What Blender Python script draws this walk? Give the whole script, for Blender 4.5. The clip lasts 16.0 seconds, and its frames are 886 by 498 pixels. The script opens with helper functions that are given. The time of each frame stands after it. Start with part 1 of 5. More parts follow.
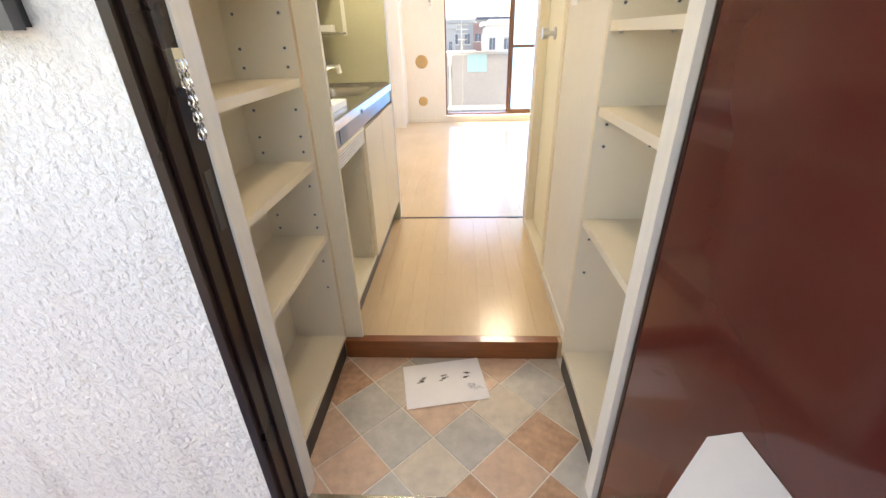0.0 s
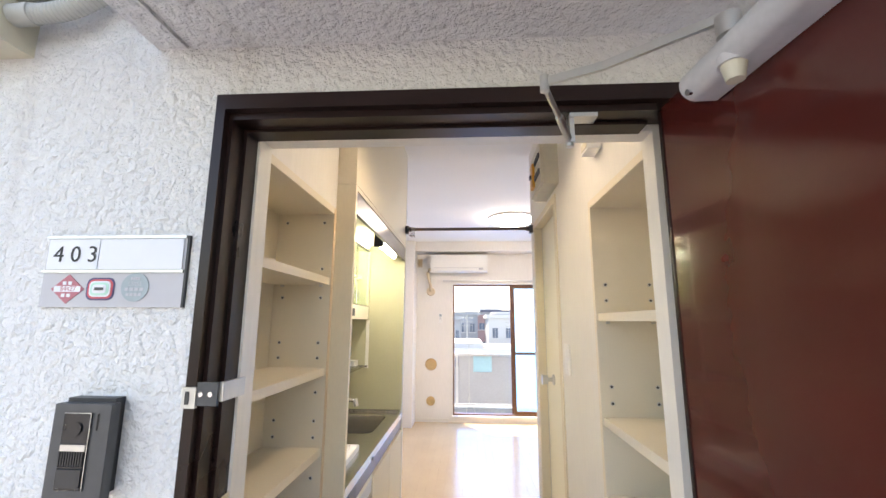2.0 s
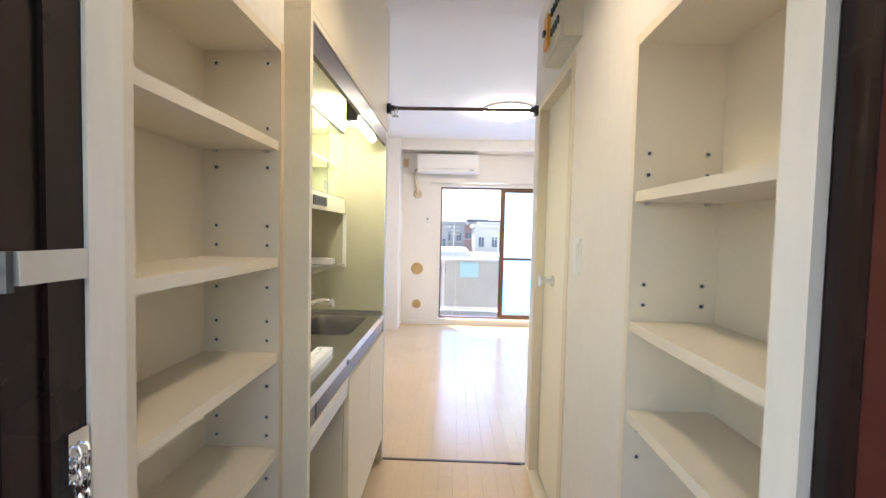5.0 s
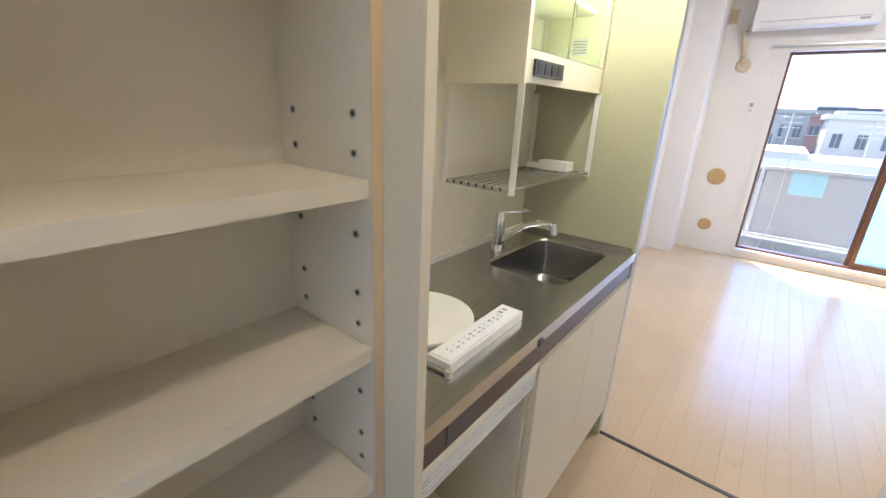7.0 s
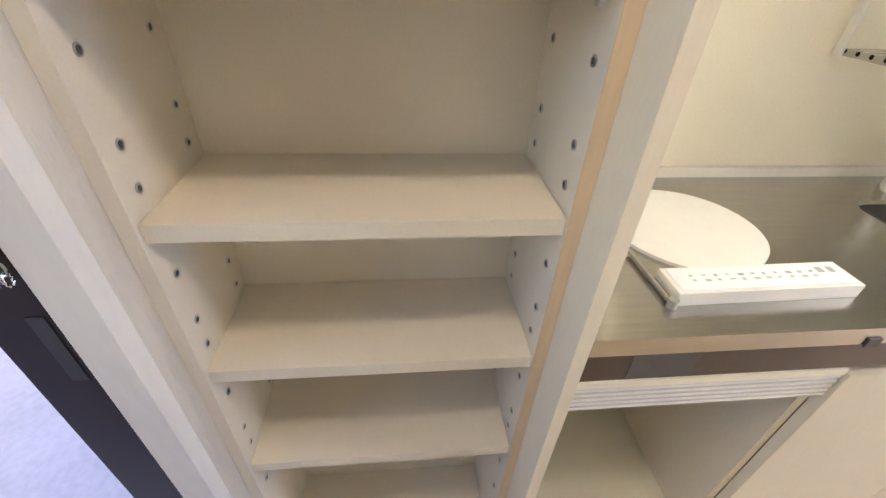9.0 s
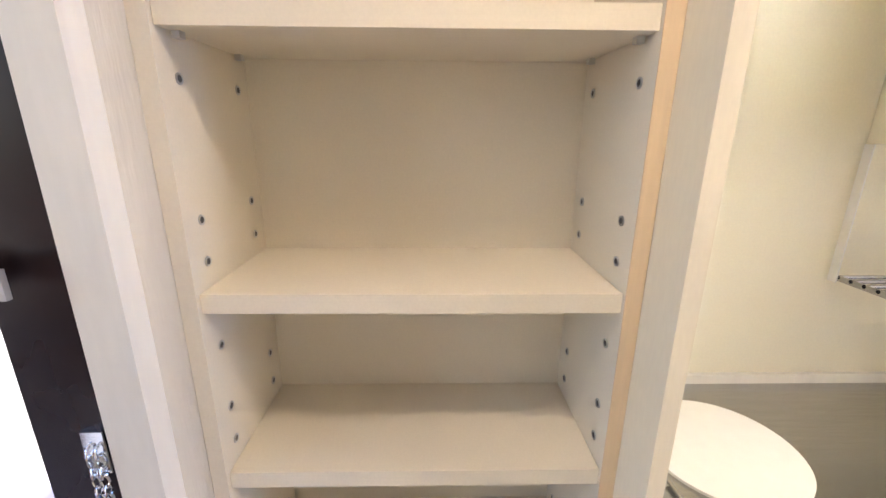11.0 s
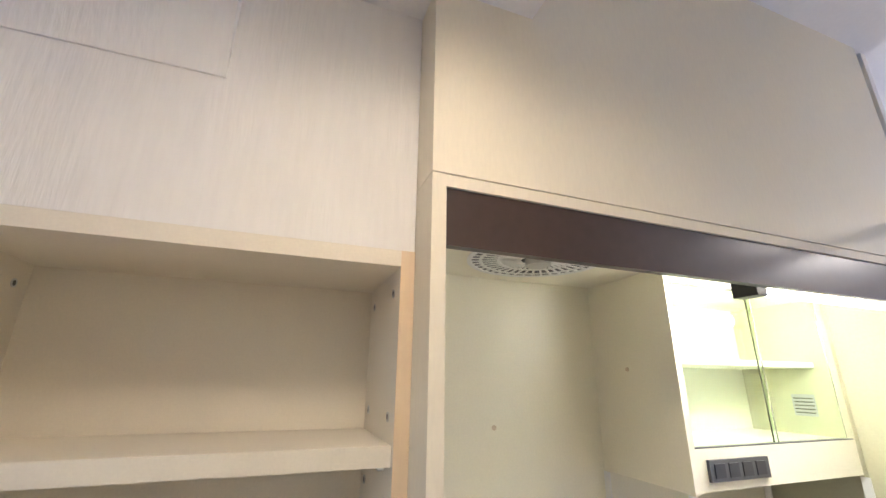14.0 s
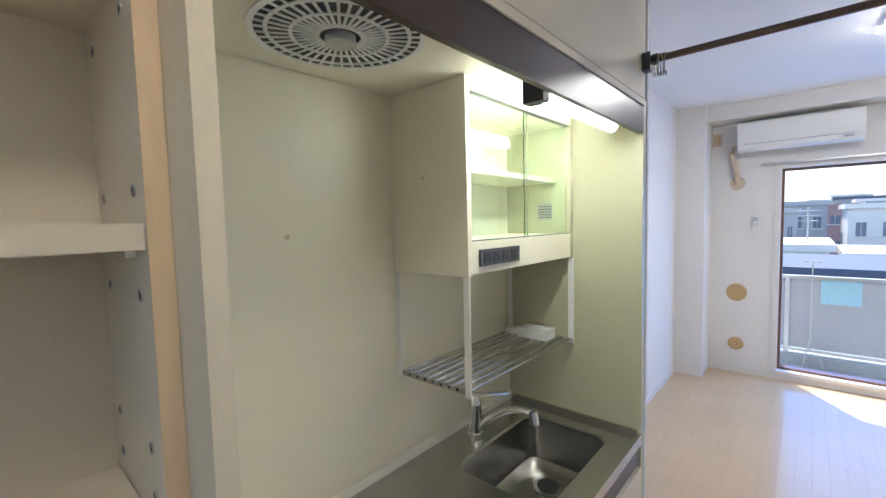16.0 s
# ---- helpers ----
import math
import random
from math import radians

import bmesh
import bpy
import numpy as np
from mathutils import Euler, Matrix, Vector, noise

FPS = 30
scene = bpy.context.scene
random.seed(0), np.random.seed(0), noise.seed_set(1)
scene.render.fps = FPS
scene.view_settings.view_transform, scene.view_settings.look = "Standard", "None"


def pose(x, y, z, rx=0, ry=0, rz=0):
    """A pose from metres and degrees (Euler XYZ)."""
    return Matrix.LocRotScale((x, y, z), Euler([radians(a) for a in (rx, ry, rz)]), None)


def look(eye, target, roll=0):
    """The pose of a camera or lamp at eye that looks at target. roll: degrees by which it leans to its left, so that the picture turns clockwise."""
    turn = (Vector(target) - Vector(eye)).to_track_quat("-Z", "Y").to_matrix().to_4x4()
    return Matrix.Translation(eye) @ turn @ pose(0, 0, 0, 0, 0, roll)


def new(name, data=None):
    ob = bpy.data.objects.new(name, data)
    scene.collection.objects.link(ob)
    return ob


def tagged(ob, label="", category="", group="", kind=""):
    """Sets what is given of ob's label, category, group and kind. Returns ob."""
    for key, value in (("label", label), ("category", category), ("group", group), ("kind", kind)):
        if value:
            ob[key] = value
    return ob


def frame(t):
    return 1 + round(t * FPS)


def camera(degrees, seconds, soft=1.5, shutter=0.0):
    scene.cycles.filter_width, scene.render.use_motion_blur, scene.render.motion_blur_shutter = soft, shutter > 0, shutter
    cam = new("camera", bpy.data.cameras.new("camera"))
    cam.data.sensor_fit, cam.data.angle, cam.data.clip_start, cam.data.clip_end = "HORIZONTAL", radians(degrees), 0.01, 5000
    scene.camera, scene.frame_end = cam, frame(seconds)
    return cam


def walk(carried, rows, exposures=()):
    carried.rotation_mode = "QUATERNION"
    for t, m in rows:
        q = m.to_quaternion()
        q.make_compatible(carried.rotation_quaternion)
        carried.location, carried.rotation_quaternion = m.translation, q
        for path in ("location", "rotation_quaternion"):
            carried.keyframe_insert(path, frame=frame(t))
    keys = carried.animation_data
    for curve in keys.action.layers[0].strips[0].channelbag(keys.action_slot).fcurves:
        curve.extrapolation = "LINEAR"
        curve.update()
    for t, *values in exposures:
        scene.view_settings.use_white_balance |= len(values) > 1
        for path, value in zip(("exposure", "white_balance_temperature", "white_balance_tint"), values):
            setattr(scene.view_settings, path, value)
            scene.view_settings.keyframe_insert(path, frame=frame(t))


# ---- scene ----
cam = camera(94.2, 16.0)

PATH = [
    (0, (0.416, -1.302, 1.067), (0.322, 0.471, 0.145), -1.6),
    (0.5, (0.41, -1.297, 1.175), (0.311, 0.614, 0.592), -0.7),
    (1, (0.404, -1.315, 1.268), (0.295, 0.672, 1.066), -0.2),
    (1.5, (0.401, -1.346, 1.32), (0.287, 0.647, 1.45), 0.2),
    (2, (0.402, -1.376, 1.356), (0.287, 0.59, 1.703), 0.3),
    (2.5, (0.397, -1.395, 1.365), (0.286, 0.557, 1.785), 0.4),
    (3, (0.391, -1.384, 1.359), (0.298, 0.579, 1.727), 0.4),
    (3.5, (0.391, -1.345, 1.338), (0.328, 0.638, 1.588), 0.7),
    (4, (0.388, -1.298, 1.315), (0.376, 0.699, 1.423), 1.2),
    (6.5, (0.379, -0.52, 1.27), (-0.248, 1.334, 0.86), 1.8),
    (7, (0.336, -0.377, 1.297), (-0.829, 1.114, 0.648), 2.6),
    (7.5, (0.259, -0.274, 1.251), (-1.24, 0.683, 0.335), 3.3),
    (8, (0.256, -0.232, 1.225), (-1.315, 0.203, 0.065), 2.3),
    (8.2, (0.277, -0.223, 1.212), (-1.288, 0.075, 0.003), 1.6),
    (10.3, (0.361, -0.236, 1.255), (-1.342, -0.221, 0.206), 0.1),
    (10.5, (0.364, -0.243, 1.29), (-1.411, -0.215, 0.368), 0.3),
    (11, (0.37, -0.245, 1.383), (-1.551, -0.203, 0.828), 0.4),
    (11.5, (0.386, -0.246, 1.445), (-1.604, -0.199, 1.248), 0.3),
    (12, (0.415, -0.247, 1.501), (-1.581, -0.205, 1.625), 0.3),
    (12.5, (0.45, -0.242, 1.544), (-1.515, -0.18, 1.914), 0.5),
    (13, (0.478, -0.244, 1.564), (-1.442, -0.12, 2.108), 0.8),
    (13.5, (0.484, -0.232, 1.568), (-1.396, 0.065, 2.181), 1.0),
    (14, (0.469, -0.165, 1.574), (-1.32, 0.496, 2.174), 0.7),
    (14.5, (0.451, -0.111, 1.578), (-1.183, 0.901, 2.13), 0.1),
    (15, (0.424, -0.132, 1.571), (-1.045, 1.146, 2.03), -0.8),
    (15.5, (0.389, -0.165, 1.566), (-0.97, 1.282, 1.804), -1.3),
    (16, (0.376, -0.13, 1.492), (-0.947, 1.364, 1.36), -1.4),
]
EXPOSURES = [(0, 2.5, 9300, 14), (0.5, 2.3, 9700, 15), (1.5, 2.2, 8300, 15), (2.5, 2.2, 8000, 14), (4, 2.25, 8000, 13), (6.5, 2.1, 7000, 12), (7, 2.1, 7000, 13), (7.5, 2.3, 7800, 18),
             (8, 2.45, 7300, 16), (10.5, 2.8, 7200, 19), (12.5, 2.55, 7400, 21), (13.5, 2.35, 7300, 20), (14.5, 2.0, 6200, 13), (15.3, 1.65, 6500, 13), (16, 1.6, 6300, 11)]
walk(cam, [(t, look(eye, aim, lean)) for t, eye, aim, lean in PATH], EXPOSURES)

# ---------------------------------------------------------------- light
world = bpy.data.worlds.new("world")
scene.world = world
world.use_nodes = True
wn = world.node_tree.nodes
sky = wn.new("ShaderNodeTexSky")
sky.sky_type, sky.sun_disc = "NISHITA", False
sky.sun_elevation, sky.sun_rotation = radians(62), radians(-33)
wn["Background"].inputs[1].default_value = 0.15
world.node_tree.links.new(sky.outputs[0], wn["Background"].inputs[0])
sun = new("sun", bpy.data.lights.new("sun", "SUN"))
sun.data.energy, sun.data.angle, sun.data.color = 2.2, radians(0.6), (1.0, 0.95, 0.87)
sun.matrix_world = look((-6, 15, 25), (0.8, 4.9, 0))
WINDOW_FILL = 11.0
LAMP = 13.5
TUBE = 20.0
HALL = 14.0


# ---------------------------------------------------------------- materials
def mat(name, color, rough=0.5, metal=0.0, vary=0.08, grain=40.0, bump=0.0, bump_scale=200.0,
        stretch=(1, 1, 1), spread=0.0, spec=0.5, coat=0.0, dark=None, stain=2.5, dist=0.002):
    """Paint, laminate, metal or plaster: colour with a fine grain and broad stains, and a relief."""
    m = bpy.data.materials.new(name)
    m.use_nodes = True
    nt, n = m.node_tree, m.node_tree.nodes
    b = n["Principled BSDF"]
    b.inputs["Roughness"].default_value = rough
    b.inputs["Metallic"].default_value = metal
    b.inputs["Specular IOR Level"].default_value = spec
    b.inputs["Coat Weight"].default_value = coat
    co = n.new("ShaderNodeTexCoord")
    mp = n.new("ShaderNodeMapping")
    mp.inputs["Scale"].default_value = stretch
    geo = n.new("ShaderNodeNewGeometry")
    nt.links.new(geo.outputs["Position"], mp.inputs["Vector"])
    fine = n.new("ShaderNodeTexNoise")
    fine.inputs["Scale"].default_value = grain
    fine.inputs["Detail"].default_value = 4
    nt.links.new(mp.outputs[0], fine.inputs["Vector"])
    broad = n.new("ShaderNodeTexNoise")
    broad.inputs["Scale"].default_value = stain
    broad.inputs["Detail"].default_value = 5
    nt.links.new(geo.outputs["Position"], broad.inputs["Vector"])
    add = n.new("ShaderNodeMath")
    add.operation = "ADD"
    nt.links.new(fine.outputs[0], add.inputs[0])
    nt.links.new(broad.outputs[0], add.inputs[1])
    last = add
    if spread:
        info = n.new("ShaderNodeObjectInfo")
        mul = n.new("ShaderNodeMath")
        mul.operation = "MULTIPLY_ADD"
        mul.inputs[1].default_value = spread
        nt.links.new(info.outputs["Random"], mul.inputs[0])
        nt.links.new(add.outputs[0], mul.inputs[2])
        last = mul
    ramp = n.new("ShaderNodeValToRGB")
    lo = dark or tuple(c * (1 - 2 * vary) for c in color)
    hi = tuple(min(1.0, c * (1 + vary)) for c in color)
    ramp.color_ramp.elements[0].position, ramp.color_ramp.elements[1].position = 0.30, 0.72
    ramp.color_ramp.elements[0].color, ramp.color_ramp.elements[1].color = (*lo, 1), (*hi, 1)
    half = n.new("ShaderNodeMath")
    half.operation = "MULTIPLY"
    half.inputs[1].default_value = 0.5 / (1 + spread * 0.5)
    nt.links.new(last.outputs[0], half.inputs[0])
    nt.links.new(half.outputs[0], ramp.inputs[0])
    nt.links.new(ramp.outputs[0], b.inputs["Base Color"])
    rr = n.new("ShaderNodeMapRange")
    rr.inputs[3].default_value, rr.inputs[4].default_value = max(0.02, rough * 0.82), min(1, rough * 1.2)
    nt.links.new(broad.outputs[0], rr.inputs[0])
    nt.links.new(rr.outputs[0], b.inputs["Roughness"])
    if bump:
        rel = n.new("ShaderNodeTexNoise")
        rel.inputs["Scale"].default_value = bump_scale
        rel.inputs["Detail"].default_value = 3
        nt.links.new(mp.outputs[0], rel.inputs["Vector"])
        bp = n.new("ShaderNodeBump")
        bp.inputs["Strength"].default_value = bump
        bp.inputs["Distance"].default_value = dist
        nt.links.new(rel.outputs[0], bp.inputs["Height"])
        nt.links.new(bp.outputs[0], b.inputs["Normal"])
    return m


def lamp_mat(name, color, power):
    m = bpy.data.materials.new(name)
    m.use_nodes = True
    b = m.node_tree.nodes["Principled BSDF"]
    b.inputs["Base Color"].default_value = (0.9, 0.9, 0.88, 1)
    b.inputs["Emission Color"].default_value = (*color, 1)
    b.inputs["Emission Strength"].default_value = power
    return m


def glass_mat(name, color, rough=0.0, frosted=False):
    m = bpy.data.materials.new(name)
    m.use_nodes = True
    nt, n = m.node_tree, m.node_tree.nodes
    b = n["Principled BSDF"]
    b.inputs["Base Color"].default_value = (*color, 1)
    b.inputs["Roughness"].default_value = rough
    b.inputs["Transmission Weight"].default_value = 1.0
    b.inputs["IOR"].default_value = 1.45
    if frosted:
        geo = n.new("ShaderNodeNewGeometry")
        t = n.new("ShaderNodeTexNoise")
        t.inputs["Scale"].default_value = 180
        bp = n.new("ShaderNodeBump")
        bp.inputs["Strength"].default_value = 0.4
        bp.inputs["Distance"].default_value = 0.002
        nt.links.new(geo.outputs["Position"], t.inputs["Vector"])
        nt.links.new(t.outputs[0], bp.inputs["Height"])
        nt.links.new(bp.outputs[0], b.inputs["Normal"])
    return m


def stucco_mat(name, color):
    """Sprayed and trowelled exterior render: lumps at two sizes, grey dirt streaks running down."""
    m = mat(name, color, rough=0.85, vary=0.05, grain=60, stain=1.6)
    nt, n = m.node_tree, m.node_tree.nodes
    b = n["Principled BSDF"]
    geo = n.new("ShaderNodeNewGeometry")
    warp = n.new("ShaderNodeTexNoise")
    warp.inputs["Scale"].default_value = 70
    warp.inputs["Detail"].default_value = 3
    warp.inputs["Distortion"].default_value = 0.1
    fine = n.new("ShaderNodeTexNoise")
    fine.inputs["Scale"].default_value = 190
    fine.inputs["Detail"].default_value = 4
    for t in (warp, fine):
        nt.links.new(geo.outputs["Position"], t.inputs["Vector"])
    ramp = n.new("ShaderNodeValToRGB")
    ramp.color_ramp.elements[0].position, ramp.color_ramp.elements[1].position = 0.40, 0.68
    nt.links.new(warp.outputs[0], ramp.inputs[0])
    mix = n.new("ShaderNodeMath")
    mix.operation = "MULTIPLY_ADD"
    mix.inputs[1].default_value = 0.8
    nt.links.new(fine.outputs[0], mix.inputs[0])
    nt.links.new(ramp.outputs[0], mix.inputs[2])
    bp = n.new("ShaderNodeBump")
    bp.inputs["Strength"].default_value = 0.9
    bp.inputs["Distance"].default_value = 0.006
    nt.links.new(mix.outputs[0], bp.inputs["Height"])
    nt.links.new(bp.outputs[0], b.inputs["Normal"])
    # dirt runs
    mp = n.new("ShaderNodeMapping")
    mp.inputs["Scale"].default_value = (9, 9, 0.9)
    nt.links.new(geo.outputs["Position"], mp.inputs["Vector"])
    run = n.new("ShaderNodeTexNoise")
    run.inputs["Scale"].default_value = 1.0
    run.inputs["Detail"].default_value = 6
    nt.links.new(mp.outputs[0], run.inputs["Vector"])
    r2 = n.new("ShaderNodeValToRGB")
    r2.color_ramp.elements[0].position, r2.color_ramp.elements[1].position = 0.58, 0.78
    r2.color_ramp.elements[0].color, r2.color_ramp.elements[1].color = (0, 0, 0, 1), (0.45, 0.45, 0.45, 1)
    nt.links.new(run.outputs[0], r2.inputs[0])
    mc = n.new("ShaderNodeMix")
    mc.data_type = "RGBA"
    mc.inputs[7].default_value = (0.42, 0.36, 0.30, 1)
    old = b.inputs["Base Color"].links[0].from_socket
    nt.links.new(r2.outputs[0], mc.inputs[0])
    nt.links.new(old, mc.inputs[6])
    nt.links.new(mc.outputs[2], b.inputs["Base Color"])
    return m


CREAM = mat("cream_laminate", (0.76, 0.68, 0.52), 0.6, vary=0.03, grain=250, bump=0.05, bump_scale=500, stretch=(1, 1, 0.2))
SHELF = mat("shelf_laminate", (0.76, 0.69, 0.56), 0.5, vary=0.03, grain=300, bump=0.05, bump_scale=600)
EDGE = mat("edge_band", (0.72, 0.55, 0.36), 0.5, vary=0.06, grain=120, stretch=(1, 1, 0.1))
KCREAM = mat("kitchen_panel", (0.85, 0.80, 0.64), 0.4, vary=0.03, grain=200)
# darker and greener than KCREAM; on the niche's end panel and far cabinet side
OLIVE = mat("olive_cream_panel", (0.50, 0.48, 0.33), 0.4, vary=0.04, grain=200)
PAPER_WALL = mat("wallpaper", (0.80, 0.77, 0.72), 0.8, vary=0.03, grain=90, bump=0.6, bump_scale=170, stretch=(1, 1, 0.12), dist=0.0015)
CEIL = mat("ceiling_paper", (0.82, 0.80, 0.76), 0.85, vary=0.02, grain=120, bump=0.2, bump_scale=300)
WHITE_TRIM = mat("white_trim", (0.80, 0.77, 0.70), 0.45, vary=0.04, grain=60, stretch=(1, 1, 0.2))
STUCCO = stucco_mat("exterior_render", (0.80, 0.79, 0.77))
BLACKFRAME = mat("dark_steel_frame", (0.018, 0.0075, 0.0068), 0.28, vary=0.2, grain=30, spec=0.35)
MAROON = mat("maroon_steel_door", (0.080, 0.0155, 0.0125), 0.15, vary=0.10, grain=8, bump=0.02, bump_scale=25, spec=0.5, coat=0.3)
STEEL = mat("stainless_steel", (0.52, 0.51, 0.49), 0.24, metal=1.0, vary=0.08, grain=200, stretch=(1, 0.04, 1))
CHROME = mat("chrome", (0.8, 0.8, 0.8), 0.1, metal=1.0, vary=0.03)
ALU = mat("brushed_aluminium", (0.62, 0.62, 0.61), 0.32, metal=0.9, vary=0.05)
GREYPAINT = mat("grey_cast_housing", (0.54, 0.54, 0.56), 0.4, vary=0.06, grain=100)
BROWN = mat("brown_steel_strip", (0.065, 0.042, 0.034), 0.3, vary=0.1, grain=50)
BRONZE = mat("bronze_sash", (0.20, 0.10, 0.055), 0.35, metal=0.5, vary=0.1)
FLOORW = mat("floor_plank", (0.62, 0.46, 0.29), 0.20, vary=0.05, grain=16, bump=0.03, bump_scale=60, stretch=(9, 0.7, 1), spread=0.2, spec=0.3)
JOINT = mat("floor_joint", (0.54, 0.39, 0.24), 0.6, vary=0.1)
RISER = mat("step_wood", (0.24, 0.075, 0.022), 0.3, vary=0.22, grain=14, stretch=(0.6, 8, 8), coat=0.2)
BASEBLACK = mat("black_kickboard", (0.018, 0.016, 0.015), 0.4, vary=0.2)
TILES = [mat("vinyl_tile_grey", (0.50, 0.47, 0.43), 0.4, vary=0.13, grain=35, stain=14, spread=0.3, bump=0.15, bump_scale=60),
         mat("vinyl_tile_peach", (0.62, 0.43, 0.32), 0.4, vary=0.14, grain=35, stain=14, spread=0.3, bump=0.15, bump_scale=60),
         mat("vinyl_tile_sand", (0.58, 0.50, 0.41), 0.4, vary=0.13, grain=35, stain=14, spread=0.3, bump=0.15, bump_scale=60),
         mat("vinyl_tile_terracotta", (0.55, 0.33, 0.21), 0.4, vary=0.2, grain=45, stain=22, spread=0.3, bump=0.2, bump_scale=60)]
GROUT = mat("vinyl_grout", (0.74, 0.68, 0.60), 0.6, vary=0.08)
PAPER = mat("printer_paper", (0.85, 0.85, 0.88), 0.7, vary=0.01)
INK = mat("black_ink", (0.03, 0.03, 0.03), 0.6, vary=0.1)
GREYINK = mat("grey_ink", (0.40, 0.40, 0.43), 0.6, vary=0.05)
PLASTIC_W = mat("white_plastic", (0.80, 0.79, 0.75), 0.35, vary=0.02)
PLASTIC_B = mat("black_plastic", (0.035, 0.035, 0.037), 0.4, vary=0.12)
PLASTIC_G = mat("dark_grey_plastic", (0.075, 0.075, 0.078), 0.42, vary=0.1)
PLASTIC_C = mat("aged_cream_plastic", (0.62, 0.58, 0.45), 0.4, vary=0.04)
PLASTIC_O = mat("yellow_switch_plastic", (0.75, 0.36, 0.03), 0.4, vary=0.05)
CAPTAN = mat("tan_wall_cap", (0.58, 0.40, 0.19), 0.55, vary=0.1)
TAPE = mat("tan_pipe_cover", (0.66, 0.54, 0.38), 0.6, vary=0.08)
GREYPLATE = mat("grey_nameplate", (0.52, 0.51, 0.53), 0.45, vary=0.05, grain=20)
WHITEPLATE = mat("white_name_card", (0.76, 0.77, 0.80), 0.4, vary=0.02)
RED = mat("faded_red_sticker", (0.50, 0.16, 0.19), 0.5, vary=0.08)
REDB = mat("red_ring", (0.62, 0.10, 0.12), 0.5, vary=0.05)
NAVY = mat("navy_ring", (0.08, 0.07, 0.16), 0.5, vary=0.05)
MINT = mat("mint_ring", (0.45, 0.72, 0.60), 0.5, vary=0.05)
GREENGREY = mat("grey_green_sticker", (0.36, 0.42, 0.44), 0.5, vary=0.08)
CONDUIT = mat("grey_conduit", (0.50, 0.50, 0.46), 0.5, vary=0.05)
GLASS = glass_mat("tinted_glass", (0.82, 0.95, 0.86))
FROST = glass_mat("frosted_glass", (0.80, 0.95, 0.88), 0.35, True)
LENS = mat("lens_glass", (0.02, 0.02, 0.022), 0.08, vary=0.1)
BALC = mat("balcony_panel", (0.42, 0.42, 0.43), 0.5, vary=0.05)
BALCFLOOR = mat("balcony_floor", (0.33, 0.36, 0.38), 0.7, vary=0.12, grain=30)
CONC = mat("walkway_vinyl", (0.40, 0.40, 0.50), 0.6, vary=0.1, grain=40)
ASPHALT = mat("asphalt", (0.06, 0.06, 0.06), 0.9, vary=0.15)
BW = [mat("house_white", (0.70, 0.70, 0.69), 0.8, vary=0.06, stain=0.2),
      mat("house_grey", (0.40, 0.42, 0.45), 0.8, vary=0.06, stain=0.2),
      mat("house_beige", (0.55, 0.50, 0.44), 0.8, vary=0.06, stain=0.2),
      mat("house_red", (0.42, 0.28, 0.27), 0.8, vary=0.06, stain=0.2)]
ROOFB = mat("slate_blue_roof", (0.10, 0.125, 0.19), 0.6, vary=0.1, stain=0.5)
# distance haze is mixed into this window colour as a paler grey-blue
HAZEWIN = mat("hazed_window", (0.15, 0.19, 0.25), 0.15, vary=0.1)
LIGHTBLUE = mat("pale_blue_board", (0.36, 0.60, 0.68), 0.6, vary=0.05)
DOME = lamp_mat("lamp_dome", (1.0, 0.97, 0.92), LAMP)
HALLM = lamp_mat("hall_lamp_dome", (1.0, 0.90, 0.76), HALL)
TUBEM = lamp_mat("tube_lamp", (0.95, 1.0, 0.93), TUBE)


# ---------------------------------------------------------------- building helpers
def bm_box(bm, a, b, m=None):
    """An axis-aligned block from corner a to corner b."""
    lo, hi = [min(p, q) for p, q in zip(a, b)], [max(p, q) for p, q in zip(a, b)]
    vs = [bm.verts.new((x, y, z)) for z in (lo[2], hi[2]) for y in (lo[1], hi[1]) for x in (lo[0], hi[0])]
    if m is not None:
        for v in vs:
            v.co = m @ v.co
    for f in ((0, 2, 3, 1), (4, 5, 7, 6), (0, 1, 5, 4), (2, 6, 7, 3), (0, 4, 6, 2), (1, 3, 7, 5)):
        bm.faces.new([vs[i] for i in f])
    return vs


def bm_cyl(bm, a, b, r, r2=None, seg=20):
    """A round bar from a to b."""
    a, b = Vector(a), Vector(b)
    r2 = r if r2 is None else r2
    q = (b - a).to_track_quat("Z", "Y").to_matrix()
    rings = []
    for c, rad in ((a, r), (b, r2)):
        rings.append([bm.verts.new(c + q @ Vector((rad * math.cos(2 * math.pi * i / seg), rad * math.sin(2 * math.pi * i / seg), 0))) for i in range(seg)])
    for i in range(seg):
        j = (i + 1) % seg
        bm.faces.new((rings[0][i], rings[0][j], rings[1][j], rings[1][i]))
    bm.faces.new(rings[0][::-1])
    bm.faces.new(rings[1])


def mesh_of(name, bm, material, bevel=0.0, smooth=False):
    if bevel:
        sharp = [e for e in bm.edges if len(e.link_faces) == 2 and e.calc_face_angle(0) > 0.6]
        bmesh.ops.bevel(bm, geom=sharp, offset=bevel, segments=2, affect="EDGES", profile=0.7, clamp_overlap=True)
    bmesh.ops.recalc_face_normals(bm, faces=bm.faces)
    me = bpy.data.meshes.new(name)
    bm.to_mesh(me)
    bm.free()
    me.materials.append(material)
    if smooth:
        for p in me.polygons:
            p.use_smooth = True
        me.set_sharp_from_angle(angle=0.6)
    return me


def part(name, bm, material, parent, label="", bevel=0.0, smooth=False):
    ob = new(name, mesh_of(name, bm, material, bevel, smooth))
    ob.parent = parent
    if label:
        ob["label"] = label
    return ob


